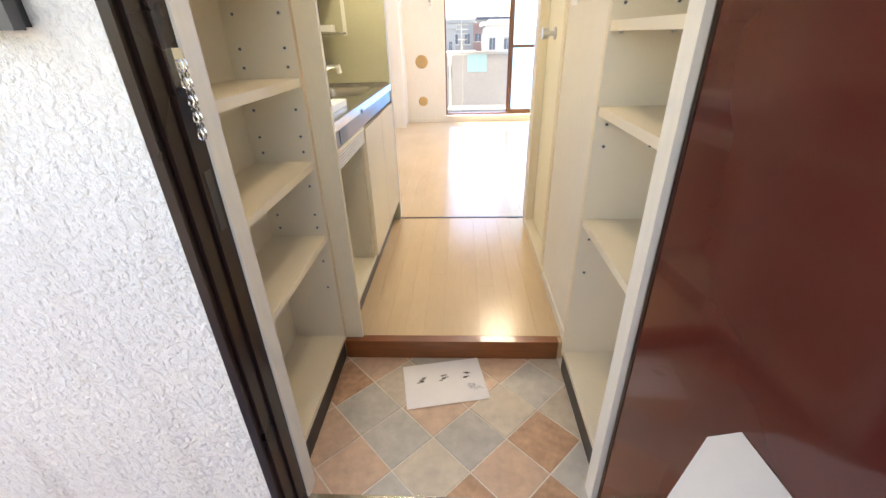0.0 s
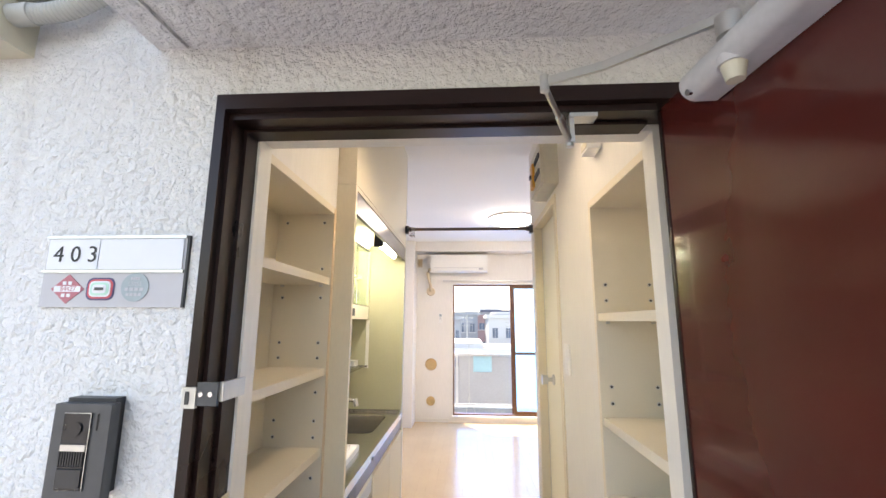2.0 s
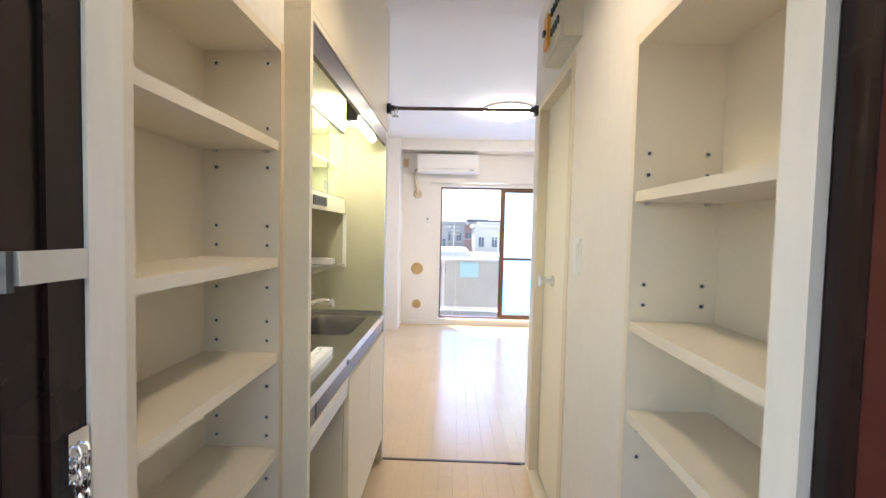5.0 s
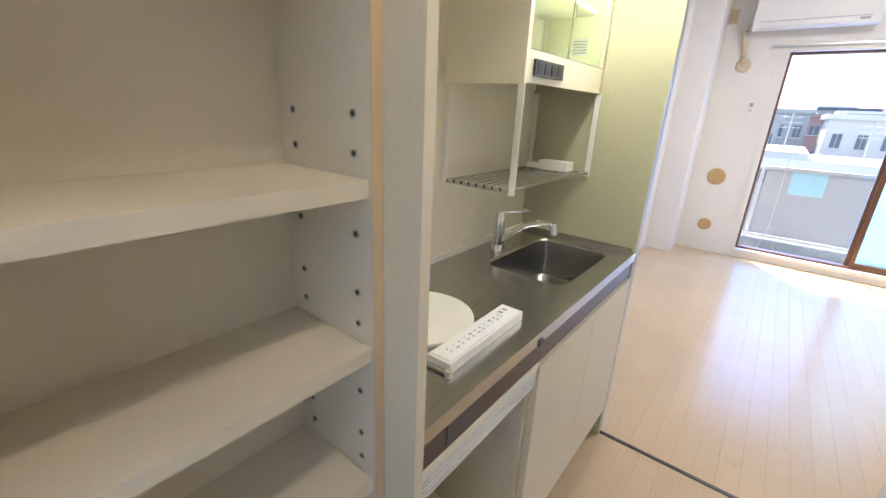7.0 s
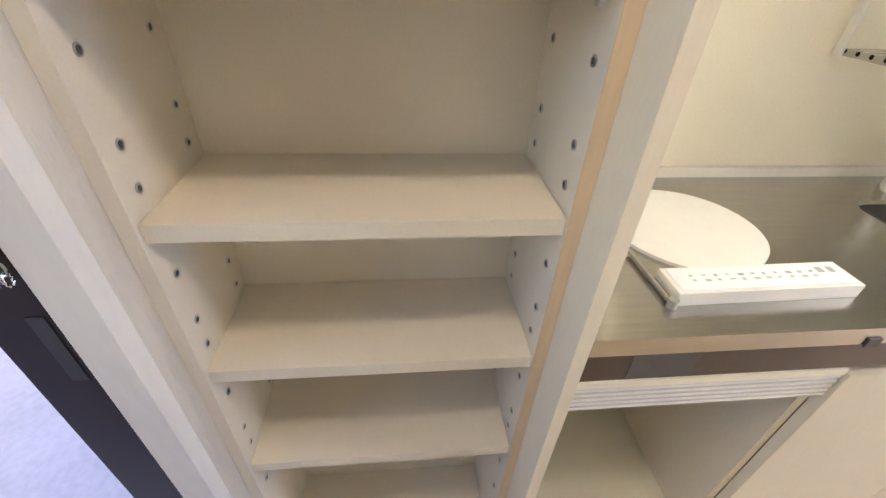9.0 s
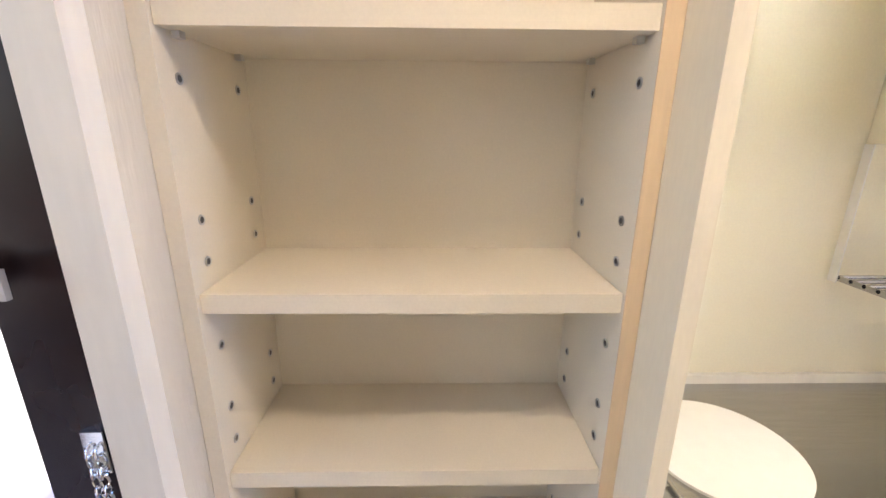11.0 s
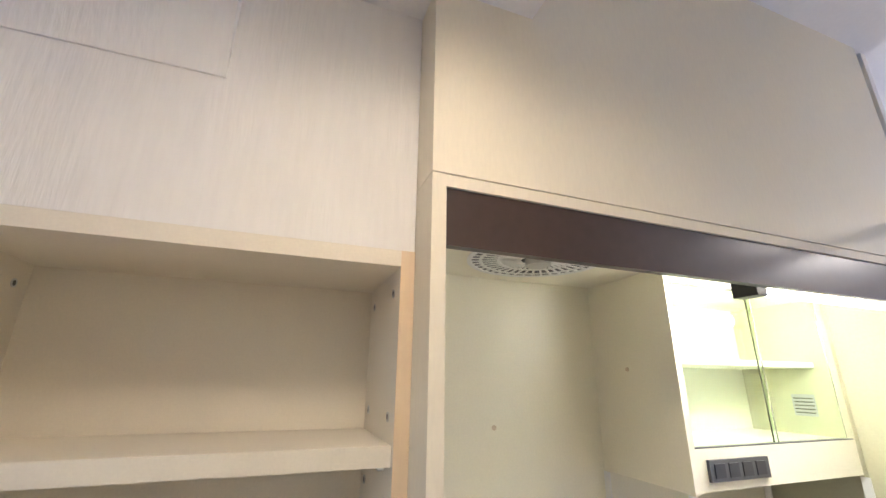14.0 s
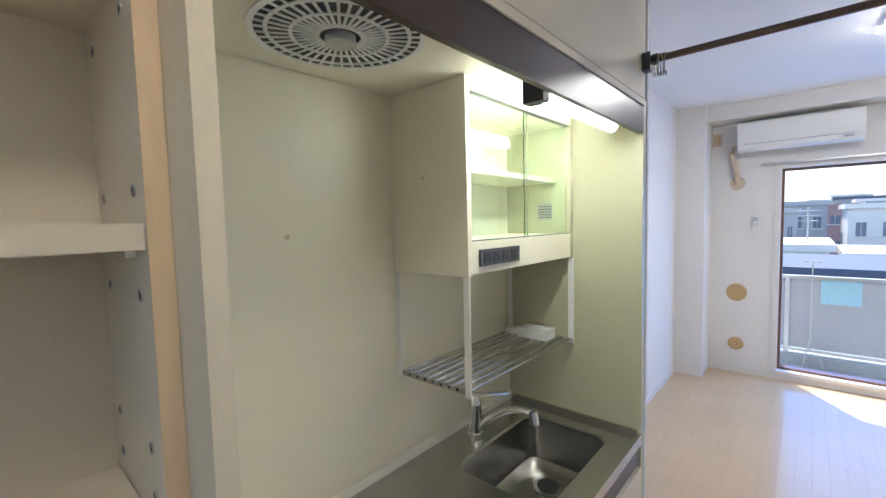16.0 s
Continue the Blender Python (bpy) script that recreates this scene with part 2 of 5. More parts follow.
def box_part(name, a, b, material, parent, label="", bevel=0.0015):
    bm = bmesh.new()
    bm_box(bm, a, b)
    return part(name, bm, material, parent, label, bevel)


def cyl_part(name, a, b, r, material, parent, label="", r2=None, seg=20, bevel=0.0):
    bm = bmesh.new()
    bm_cyl(bm, a, b, r, r2, seg)
    return part(name, bm, material, parent, label, bevel, True)


def thing(name, label, category, at=(0, 0, 0), group=""):
    e = new(name)
    e.empty_display_size = 0.05
    return tagged(e, label, category, group)


def structure(name, boxes, material, label, bevel=0.0, category=""):
    bm = bmesh.new()
    for a, b in boxes:
        bm_box(bm, a, b)
    return tagged(new(name, mesh_of(name, bm, material, bevel)), label, category or name.split("_")[0], "", "structure")


def tube(name, pts, r, material, parent, label="", seg=10):
    """A bent round bar along points, as a mesh."""
    bm = bmesh.new()
    pts = [Vector(p) for p in pts]
    rings = []
    for i, p in enumerate(pts):
        d = (pts[min(i + 1, len(pts) - 1)] - pts[max(i - 1, 0)]).normalized()
        q = d.to_track_quat("Z", "Y").to_matrix()
        rad = r(i) if callable(r) else r
        rings.append([bm.verts.new(p + q @ Vector((rad * math.cos(2 * math.pi * k / seg), rad * math.sin(2 * math.pi * k / seg), 0))) for k in range(seg)])
    for s, t in zip(rings, rings[1:]):
        for k in range(seg):
            bm.faces.new((s[k], s[(k + 1) % seg], t[(k + 1) % seg], t[k]))
    bm.faces.new(rings[0][::-1])
    bm.faces.new(rings[-1])
    return part(name, bm, material, parent, label, 0, True)


def text_part(name, body, size, m, material, parent, depth=0.0004):
    """Letters as a thin mesh, at the pose m (reading along its x, facing its z)."""
    cu = bpy.data.curves.new(name, "FONT")
    cu.body, cu.size, cu.extrude, cu.resolution_u = body, size, depth, 3
    cu.align_x, cu.align_y = "CENTER", "CENTER"
    tmp = bpy.data.objects.new(name + "_tmp", cu)
    me = bpy.data.meshes.new_from_object(tmp)
    bpy.data.objects.remove(tmp)
    bpy.data.curves.remove(cu)
    me.materials.clear()
    me.materials.append(material)
    me.transform(m)
    ob = new(name, me)
    ob.parent = parent
    return ob


# ---------------------------------------------------------------- structure
WALL_Y = -0.696
INNER_Y = -0.594
FLOOR = -0.085
OUT = -0.12
CEIL_Z = 2.43
BEAM_Z, BEAM_Y = 2.142, 0.154
ROOM_L, ROOM_R, BACK = -0.55, 2.35, 4.57
NICHE_Y0, NICHE_Y1 = 0.006, 1.172
NICHE_X = -0.455

structure("wall_front", [((-4.0, WALL_Y, OUT), (-0.052, INNER_Y, 2.9)), ((0.790, WALL_Y, OUT), (4.0, INNER_Y, 2.9)),
                         ((-0.052, WALL_Y, 1.765), (0.790, INNER_Y, 2.9))], STUCCO, "white stucco exterior wall with a doorway opening", 0, "wall")
structure("wall_door_head", [((-0.05, INNER_Y, 1.775), (0.785, -0.524, CEIL_Z))], PAPER_WALL, "white wallpapered beam above the entrance doorway", 0, "wall")
structure("wall_left_jamb", [((-0.16, INNER_Y, FLOOR), (-0.05, -0.5235, CEIL_Z))], PAPER_WALL, "strip of white wallpaper beside the entrance shelf", 0, "wall")
structure("wall_right_jamb", [((0.785, INNER_Y, FLOOR), (0.9, -0.547, CEIL_Z))], PAPER_WALL, "strip of white wallpaper beside the entrance shelf", 0, "wall")
structure("wall_left", [((-0.16, -0.5235, 1.7385), (-0.05, -0.0145, CEIL_Z)),
                        ((-0.36, -0.58, FLOOR), (-0.262, -0.0145, 1.7385))], PAPER_WALL, "white wallpapered wall above the built-in shelf", 0, "wall")
bm = bmesh.new()
wedge = [[bm.verts.new((x, y, z)) for x, z in ((-0.0499, 1.945), (-0.047, 1.945), (-0.012, BEAM_Z - 0.001), (-0.0499, BEAM_Z - 0.001))] for y in (-0.5235, -0.278)]
for k in range(4):
    bm.faces.new((wedge[0][k], wedge[0][(k + 1) % 4], wedge[1][(k + 1) % 4], wedge[1][k]))
bm.faces.new(wedge[0]), bm.faces.new(wedge[1])
tagged(new("wall_bulkhead", mesh_of("wall_bulkhead", bm, PAPER_WALL)), "sloping papered casing on the entrance wall", "wall", "", "structure")
structure("wall_right", [((0.812, -0.092, FLOOR), (0.93, 0.476, CEIL_Z)), ((0.812, 0.476, 1.94), (0.93, 1.10, CEIL_Z)),
                         ((0.812, 1.10, -0.02), (0.93, 1.215, CEIL_Z)),
                         ((0.790, -0.547, 1.73), (0.93, -0.092, CEIL_Z)), ((1.0, -0.58, FLOOR), (1.05, -0.092, 1.73))],
          PAPER_WALL, "pale wallpapered wall along the hallway", 0, "wall")
structure("wall_bathroom", [((1.02, 0.40, -0.02), (1.06, 1.215, CEIL_Z))], PAPER_WALL, "plain wall behind the bathroom door", 0, "wall")
structure("wall_room_left", [((ROOM_L - 0.1, NICHE_Y1 + 0.03, -0.02), (ROOM_L, BACK + 0.1, 2.5))], PAPER_WALL, "white wallpapered wall of the main room", 0, "wall")
structure("wall_room_front", [((ROOM_L, NICHE_Y1 + 0.03, -0.02), (0.0135, NICHE_Y1 + 0.05, 2.5)), ((0.93, 1.115, -0.02), (ROOM_R, 1.215, 2.5))], PAPER_WALL, "white wallpapered wall of the main room", 0, "wall")
structure("wall_room_right", [((ROOM_R, 1.1, -0.02), (ROOM_R + 0.1, BACK + 0.1, 2.5))], PAPER_WALL, "white wallpapered wall of the main room", 0, "wall")
structure("pillar", [((ROOM_L, 4.22, 0), (-0.32, BACK, 2.5))], PAPER_WALL, "papered structural pillar in the room corner", 0.003, "pillar")
WX0, WX1, WZ0, WZ1 = 0.20, 1.76, 0.085, 1.885
structure("wall_back", [((ROOM_L - 0.1, BACK, -0.2), (WX0, BACK + 0.15, 2.5)), ((WX1, BACK, -0.2), (ROOM_R + 0.1, BACK + 0.15, 2.5)),
                        ((WX0, BACK, -0.2), (WX1, BACK + 0.15, WZ0)), ((WX0, BACK, WZ1), (WX1, BACK + 0.15, 2.5))],
          PAPER_WALL, "white wallpapered wall with a large balcony window", 0, "wall")
structure("ceiling", [((-0.6, -0.7, CEIL_Z), (1.1, 1.215, 2.55)), ((-0.7, 1.2152, 2.46), (ROOM_R + 0.1, BACK + 0.15, 2.58)),
                      ], CEIL, "white papered ceiling", 0, "ceiling")
structure("beam_window", [((-0.32, 4.30, 2.33), (ROOM_R, BACK, 2.46))], PAPER_WALL, "papered beam above the window", 0.003, "beam")
structure("ground_slab", [((-0.6, -0.62, -0.25), (1.1, -0.03, FLOOR - 0.0015))], GROUT, "light grout of the vinyl entrance floor", 0, "floor")
structure("floor_base", [((-0.6, -0.03, -0.25), (1.1, 1.19, -0.007)), ((ROOM_L, 1.19, -0.25), (ROOM_R, BACK, -0.007))], JOINT, "dark joints of the wooden floor", 0, "floor")
structure("step_edge", [((-0.05, -0.037, FLOOR), (0.787, -0.0005, -0.0005))], RISER, "varnished reddish-brown wooden step edge at the entrance", 0.004, "step")
structure("threshold", [((0.0, 1.19, -0.006), (0.812, 1.205, 0.004))], BROWN, "thin dark threshold strip across the floor", 0.0015, "threshold")
structure("baseboard", [((-0.315, 4.560, 0.0), (WX0 - 0.05, 4.5695, 0.05)), ((ROOM_L, 1.24, 0), (ROOM_L + 0.008, 4.215, 0.05)),
                        ((0.803, -0.088, 0.0), (0.8115, 0.44, 0.04))], WHITE_TRIM, "low cream baseboard along the wall", 0.001, "baseboard")
structure("walkway", [((-4, -2.0, OUT - 0.2), (4, WALL_Y, OUT))], CONC, "grey-lilac vinyl floor of the outdoor access walkway", 0, "walkway")
structure("parapet", [((-4, -2.12, OUT - 0.2), (4, -2.0, 1.0))], STUCCO, "white rendered parapet of the access walkway", 0, "parapet")
structure("sill_entrance", [((-0.05, WALL_Y, OUT), (0.785, -0.60, FLOOR + 0.004))], STEEL, "worn metal sill of the entrance door", 0.002, "sill")
structure("beam_entrance", [((-0.05, INNER_Y, BEAM_Z), (0.812, BEAM_Y, CEIL_Z - 0.001))], PAPER_WALL, "low papered beam above the entrance", 0.002, "beam")
# canopy over the entrance with a drip groove
structure("canopy", [((-0.185, -1.40, 1.866), (-0.128, WALL_Y, 2.25)), ((-0.128, -1.40, 1.874), (-0.116, WALL_Y, 2.25)),
                     ((-0.116, -1.40, 1.866), (1.9, WALL_Y, 2.25))], STUCCO, "low white stucco canopy above the entrance with a drip groove", 0.002, "canopy")

# ---------------------------------------------------------------- entrance door and frame
def door_frame():
    f = tagged(thing("door_1", "", ""), "dark brown steel frame of the entrance doorway", "door frame", "", "structure")
    for name, a, b in (("jamb", (-0.0535, -0.706, OUT), (-0.036, -0.6085, 1.735)), ("jamb", (0.778, -0.705, OUT), (0.7895, -0.6085, 1.735)),
                       ("head", (-0.0535, -0.706, 1.735), (0.7895, -0.6085, 1.764))):
        box_part(name, a, b, BLACKFRAME, f, "", 0.003)
    # stepped rebate
    for name, a, b in (("stop", (-0.036, -0.690, OUT), (-0.029, -0.6087, 1.722)), ("stop", (-0.036, -0.690, 1.722), (0.735, -0.6087, 1.735)),
                       ("inner_stop", (-0.029, -0.650, OUT), (-0.0225, -0.6088, 1.716)), ("inner_stop", (-0.029, -0.650, 1.716), (0.735, -0.6088, 1.722))):
        box_part(name, a, b, BLACKFRAME, f, "", 0.002)
    box_part("strike_plate", (-0.0223, -0.640, 0.76), (-0.0212, -0.620, 0.87), PLASTIC_B, f, "black latch recess plate", 0.0005)
    return f


door_frame()


def inner_casing():
    f = tagged(thing("trim_1", "", ""), "cream painted wooden casing inside the entrance doorway", "trim", "", "structure")
    for a, b in (((-0.0495, -0.608, FLOOR), (-0.0175, -0.558, 1.722)), ((0.762, -0.608, FLOOR), (0.7765, -0.558, 1.722)),
                 ((-0.0495, -0.608, 1.722), (0.7765, -0.5585, 1.7745))):
        box_part("casing", a, b, WHITE_TRIM, f, "", 0.003)
    return f


inner_casing()

DOOR = Matrix.Translation((0.741, -0.712, 0)) @ Matrix.Rotation(radians(3.5), 4, "Z")


def entrance_door():
    """Local: x out of the room-side face is negative, y runs back from the hinge (negative)."""
    d = thing("entrance_door", "open maroon painted steel entrance door with a glossy face", "door")
    bm = bmesh.new()
    bm_box(bm, (0.0, -0.80, -0.078), (0.036, 0.028, 1.722))
    part("leaf", bm, MAROON, d, "", 0.003)
    box_part("edge_strip", (-0.0015, 0.019, -0.07), (0.002, 0.0275, 1.717), BLACKFRAME, d, "dark worn metal edge strip", 0.0005)
    for z in (0.12, 0.85, 1.58):
        cyl_part("hinge", (0.030, 0.030, z), (0.030, 0.030, z + 0.10), 0.008, BLACKFRAME, d)
    bm = bmesh.new()
    plan = ((-0.001, -0.235), (-0.046, -0.240), (-0.136, -0.315), (-0.140, -0.330), (-0.140, -0.560), (-0.001, -0.580))
    lo = [bm.verts.new((x, y, 0.40)) for x, y in plan]
    up = [bm.verts.new((x, y, 0.63)) for x, y in plan]
    bm.faces.new(lo[::-1]), bm.faces.new(up)
    for k in range(len(plan)):
        bm.faces.new((lo[k], lo[(k + 1) % len(plan)], up[(k + 1) % len(plan)], up[k]))
    slot = part("mail_receiver", bm, PLASTIC_W, d, "white plastic mail receiver box", 0.008, True)
    box_part("flap", (-0.1435, -0.54, 0.43), (-0.1405, -0.35, 0.60), PLASTIC_W, slot, "", 0.001)
    lock = box_part("lock_case", (-0.022, -0.775, 0.80), (-0.0005, -0.705, 0.96), STEEL, d, "steel lock case", 0.004)
    cyl_part("lever_knob", (-0.022, -0.74, 0.85), (-0.075, -0.74, 0.85), 0.024, CHROME, lock, "", 0.028)
    cyl_part("thumb_turn", (-0.022, -0.74, 0.93), (-0.04, -0.74, 0.93), 0.012, CHROME, lock)
    d.matrix_world = DOOR
    return d


entrance_door()


def door_closer():
    c = thing("door_closer", "silver grey overhead door closer with a folding arm", "door closer")
    bm = bmesh.new()
    prof = [(-0.002, -0.019)] + [(-0.032 - 0.021 * math.sin(a), -0.021 * math.cos(a)) for a in (radians(d) for d in range(0, 181, 20))] + [(-0.002, 0.019)]
    ends = []
    for y in (-0.420, -0.122):
        ends.append([bm.verts.new((x, y, 1.676 + z)) for x, z in prof])
    k = len(prof)
    for i in range(k):
        bm.faces.new((ends[0][i], ends[0][(i + 1) % k], ends[1][(i + 1) % k], ends[1][i]))
    bm.faces.new(ends[0][::-1]), bm.faces.new(ends[1])
    part("housing", bm, GREYPAINT, c, "", 0.004, True)
    cyl_part("pinion_cap", (-0.036, -0.203, 1.656), (-0.036, -0.203, 1.636), 0.014, PLASTIC_C, c, "", 0.010, bevel=0.002)
    cyl_part("collar", (-0.036, -0.203, 1.668), (-0.036, -0.203, 1.656), 0.017, GREYPAINT, c)
    cyl_part("pinion", (-0.036, -0.203, 1.694), (-0.036, -0.203, 1.720), 0.014, ALU, c)
    label = box_part("sticker", (-0.0542, -0.360, 1.654), (-0.0526, -0.322, 1.680), WHITEPLATE, c, "white printed sticker with red heading", 0)
    box_part("heading", (-0.0548, -0.360, 1.673), (-0.0543, -0.322, 1.680), REDB, label, "", 0)
    for i in range(4):
        box_part("print_bar", (-0.0547, -0.356, 1.656 + i * 0.004), (-0.0543, -0.327, 1.6575 + i * 0.004), GREYINK, label, "", 0)
    disc = cyl_part("end_disc", (-0.048, -0.392, 1.676), (-0.0540, -0.392, 1.676), 0.016, PLASTIC_W, c, "pale round end disc", seg=28)
    for dy in (-0.009, 0.009):
        cyl_part("dimple", (-0.0540, -0.392 + dy, 1.676), (-0.0544, -0.392 + dy, 1.676), 0.0022, PLASTIC_G, disc, seg=10)
    for y in (-0.414, -0.134):
        cyl_part("screw", (-0.040, y, 1.664), (-0.050, y, 1.661), 0.0045, CHROME, c, seg=12)
    c.matrix_world = DOOR
    inv = DOOR.inverted()
    a, b = Vector((-0.036, -0.203, 1.721)), inv @ Vector((0.522, -0.792, 1.718))
    mid = a.lerp(b, 0.60) + Vector((0, 0.016, 0))
    bm = bmesh.new()
    pts = [a, a.lerp(mid, 0.4), mid, b]
    for p, q in zip(pts, pts[1:]):
        d = (q - p).normalized()
        n = Vector((-d.y, d.x, 0)) * 0.003
        up = Vector((0, 0, 0.0062))
        vs = [bm.verts.new(v) for v in (p - n - up, p + n - up, q + n - up, q - n - up, p - n + up, p + n + up, q + n + up, q - n + up)]
        for f in ((0, 1, 2, 3), (4, 7, 6, 5), (0, 4, 5, 1), (1, 5, 6, 2), (2, 6, 7, 3), (3, 7, 4, 0)):
            bm.faces.new([vs[i] for i in f])
    part("main_arm", bm, ALU, c, "", 0.001)
    e = inv @ Vector((0.583, -0.686, 1.668))
    cyl_part("elbow", b - Vector((0, 0, 0.016)), b + Vector((0, 0, 0.010)), 0.007, ALU, c)
    cyl_part("link_rod", b - Vector((0, 0, 0.008)), b.lerp(e, 0.6), 0.0045, ALU, c)
    cyl_part("link_sleeve", b.lerp(e, 0.55), e, 0.0065, ALU, c)
    cyl_part("foot_joint", e - Vector((0, 0, 0.010)), e + Vector((0, 0, 0.008)), 0.007, ALU, c)
    bm = bmesh.new()
    bm_box(bm, (0.582, -0.700, 1.708), (0.630, -0.672, 1.7155), inv)
    bm_box(bm, (0.582, -0.696, 1.664), (0.590, -0.680, 1.708), inv)
    part("foot_bracket", bm, ALU, c, "", 0.001)
    return c


door_closer()


def guard_catch():
    g = thing("door_guard", "small steel door guard catch fixed on the dark jamb", "door guard")
    box_part("plate", (-0.030, -0.712, 1.222), (0.004, -0.7055, 1.258), PLASTIC_G, g, "", 0.002)
    box_part("tab", (-0.052, -0.7145, 1.218), (-0.030, -0.7075, 1.250), ALU, g, "slotted outer tab", 0.003)
    box_part("slot", (-0.047, -0.7155, 1.224), (-0.040, -0.7148, 1.244), PLASTIC_B, g, "", 0)
    box_part("inner_arm", (0.004, -0.706, 1.228), (0.010, -0.64, 1.258), ALU, g, "", 0.002)
    for x in (-0.022, -0.006):
        cyl_part("screw", (x, -0.7122, 1.24), (x, -0.7150, 1.24), 0.004, CHROME, g)
    return g


guard_catch()


def door_chain():
    c = thing("door_chain", "hanging chrome security chain on the door jamb", "chain")
    box_part("mount", (-0.0224, -0.636, 1.005), (-0.017, -0.612, 1.060), CHROME, c, "", 0.002)
    for side in (0, 1):
        for i in range(9):
            z = 1.035 - i * 0.013
            y = -0.629 + side * 0.010
            flip = i % 2
            n = 10
            ring = []
            for k in range(n):
                a = 2 * math.pi * k / n
                o = Vector((0, 0.0045 * math.cos(a), 0.009 * math.sin(a))) if flip else Vector((0.0045 * math.cos(a), 0, 0.009 * math.sin(a)))
                ring.append(Vector((-0.0145, y, z)) + o)
            tube("link", ring + ring[:2], 0.0015, CHROME, c, "", 6)
    return c


door_chain()


# ---------------------------------------------------------------- things on the outer wall
def nameplate():
    n = thing("nameplate", "grey metal nameplate with room number and three faded stickers", "nameplate")
    x0, x1, z0, z1 = -0.335, -0.081, 1.377, 1.501
    y = WALL_Y
    box_part("back_plate", (x0, y - 0.006, z0), (x1, y, z1), GREYPLATE, n, "", 0.001)
    box_part("top_channel", (x0, y - 0.010, z1 - 0.005), (x1, y - 0.006, z1), ALU, n, "", 0.0005)
    box_part("mid_channel", (x0, y - 0.010, 1.436), (x1, y - 0.006, 1.441), ALU, n, "", 0.0005)
    # the plate's shadow on the wall, put in as a black strip
    box_part("side_shadow_edge", (x1, y - 0.006, z0), (x1 + 0.004, y, z1), PLASTIC_B, n, "black strip painted as the plate's side shadow", 0)
    card = box_part("number_card", (x0 + 0.004, y - 0.0085, 1.442), (-0.238, y - 0.0062, z1 - 0.006), WHITEPLATE, n, "white card with the room number", 0)
    box_part("blank_card", (-0.236, y - 0.0085, 1.442), (x1 - 0.004, y - 0.0062, z1 - 0.006), WHITEPLATE, n, "blank white name card", 0)
    front = Matrix.Translation((-0.279, y - 0.0090, 1.467)) @ Matrix.Rotation(radians(90), 4, "X")
    text_part("number", "4 0 3", 0.040, front, INK, card)
    # sticker 1: diamond
    bm = bmesh.new()
    vs = [bm.verts.new((-0.286 + dx, y - 0.0075, 1.408 + dz)) for dx, dz in ((-0.030, 0), (0, -0.025), (0.030, 0), (0, 0.025))]
    bm.faces.new(vs)
    bmesh.ops.extrude_face_region(bm, geom=bm.faces[:])
    for v in bm.verts[:4]:
        v.co.y = y - 0.0062
    dia = part("diamond_sticker", bm, RED, n, "faded red diamond sticker")
    box_part("band", (-0.310, y - 0.0082, 1.403), (-0.262, y - 0.0076, 1.413), WHITEPLATE, dia, "", 0)
    text_part("serial", "84427", 0.0115, Matrix.Translation((-0.284, y - 0.0084, 1.408)) @ Matrix.Rotation(radians(90), 4, "X"), RED, dia, 0.0001)
    for dz in (0.010, -0.011):
        for dx in (-0.006, 0.004):
            box_part("character_bar", (-0.286 + dx - 0.003, y - 0.0082, 1.408 + dz - 0.003), (-0.286 + dx + 0.003, y - 0.0076, 1.408 + dz + 0.003), WHITEPLATE, dia, "", 0)
    # sticker 2: rounded rings
    def rounded(w, h, r, yy, material, parent, name, label=""):
        bm = bmesh.new()
        pts = []
        for cx, cz, a0 in ((w - r, h - r, 0), (-w + r, h - r, 90), (-w + r, -h + r, 180), (w - r, -h + r, 270)):
            for k in range(5):
                a = radians(a0 + k * 22.5)
                pts.append((-0.2265 + cx + r * math.cos(a), cz + r * math.sin(a) + 1.408))
        fr = [bm.verts.new((x, yy, z)) for x, z in pts]
        bk = [bm.verts.new((x, yy + 0.0006, z)) for x, z in pts]
        bm.faces.new(fr)
        for k in range(len(pts)):
            bm.faces.new((fr[k], bk[k], bk[(k + 1) % len(pts)], fr[(k + 1) % len(pts)]))
        return part(name, bm, material, parent, label)
    st = rounded(0.0255, 0.0195, 0.012, y - 0.0070, NAVY, n, "ring_sticker", "small sticker with concentric coloured rings")
    rounded(0.0225, 0.0165, 0.010, y - 0.0077, REDB, st, "red_ring")
    rounded(0.0190, 0.0135, 0.008, y - 0.0084, WHITEPLATE, st, "white_ring")
    rounded(0.0165, 0.0110, 0.007, y - 0.0091, MINT, st, "mint_ring")
    rounded(0.0125, 0.0075, 0.005, y - 0.0098, WHITEPLATE, st, "centre")
    box_part("mark", (-0.2345, y - 0.0107, 1.4055), (-0.2185, y - 0.0099, 1.4105), PLASTIC_G, st, "", 0)
    rnd = cyl_part("round_sticker", (-0.1645, y - 0.0062, 1.411), (-0.1645, y - 0.0078, 1.411), 0.0245, GREENGREY, n, "worn grey-green round sticker", seg=28)
    text_part("serial", "57065", 0.0098, Matrix.Translation((-0.1645, y - 0.0081, 1.4165)) @ Matrix.Rotation(radians(90), 4, "X"), GREYPLATE, rnd, 0.0001)
    for i, w in enumerate((0.008, 0.0, 0.017, 0.014)):
        if not w:
            continue
        for j in range(4):
            box_part("character_bar", (-0.1645 - w + j * w * 0.52, y - 0.0084, 1.4235 - i * 0.0092), (-0.1645 - w + (j + 0.75) * w * 0.52, y - 0.0079, 1.4285 - i * 0.0092), GREYPLATE, rnd, "", 0)
    return n


nameplate()


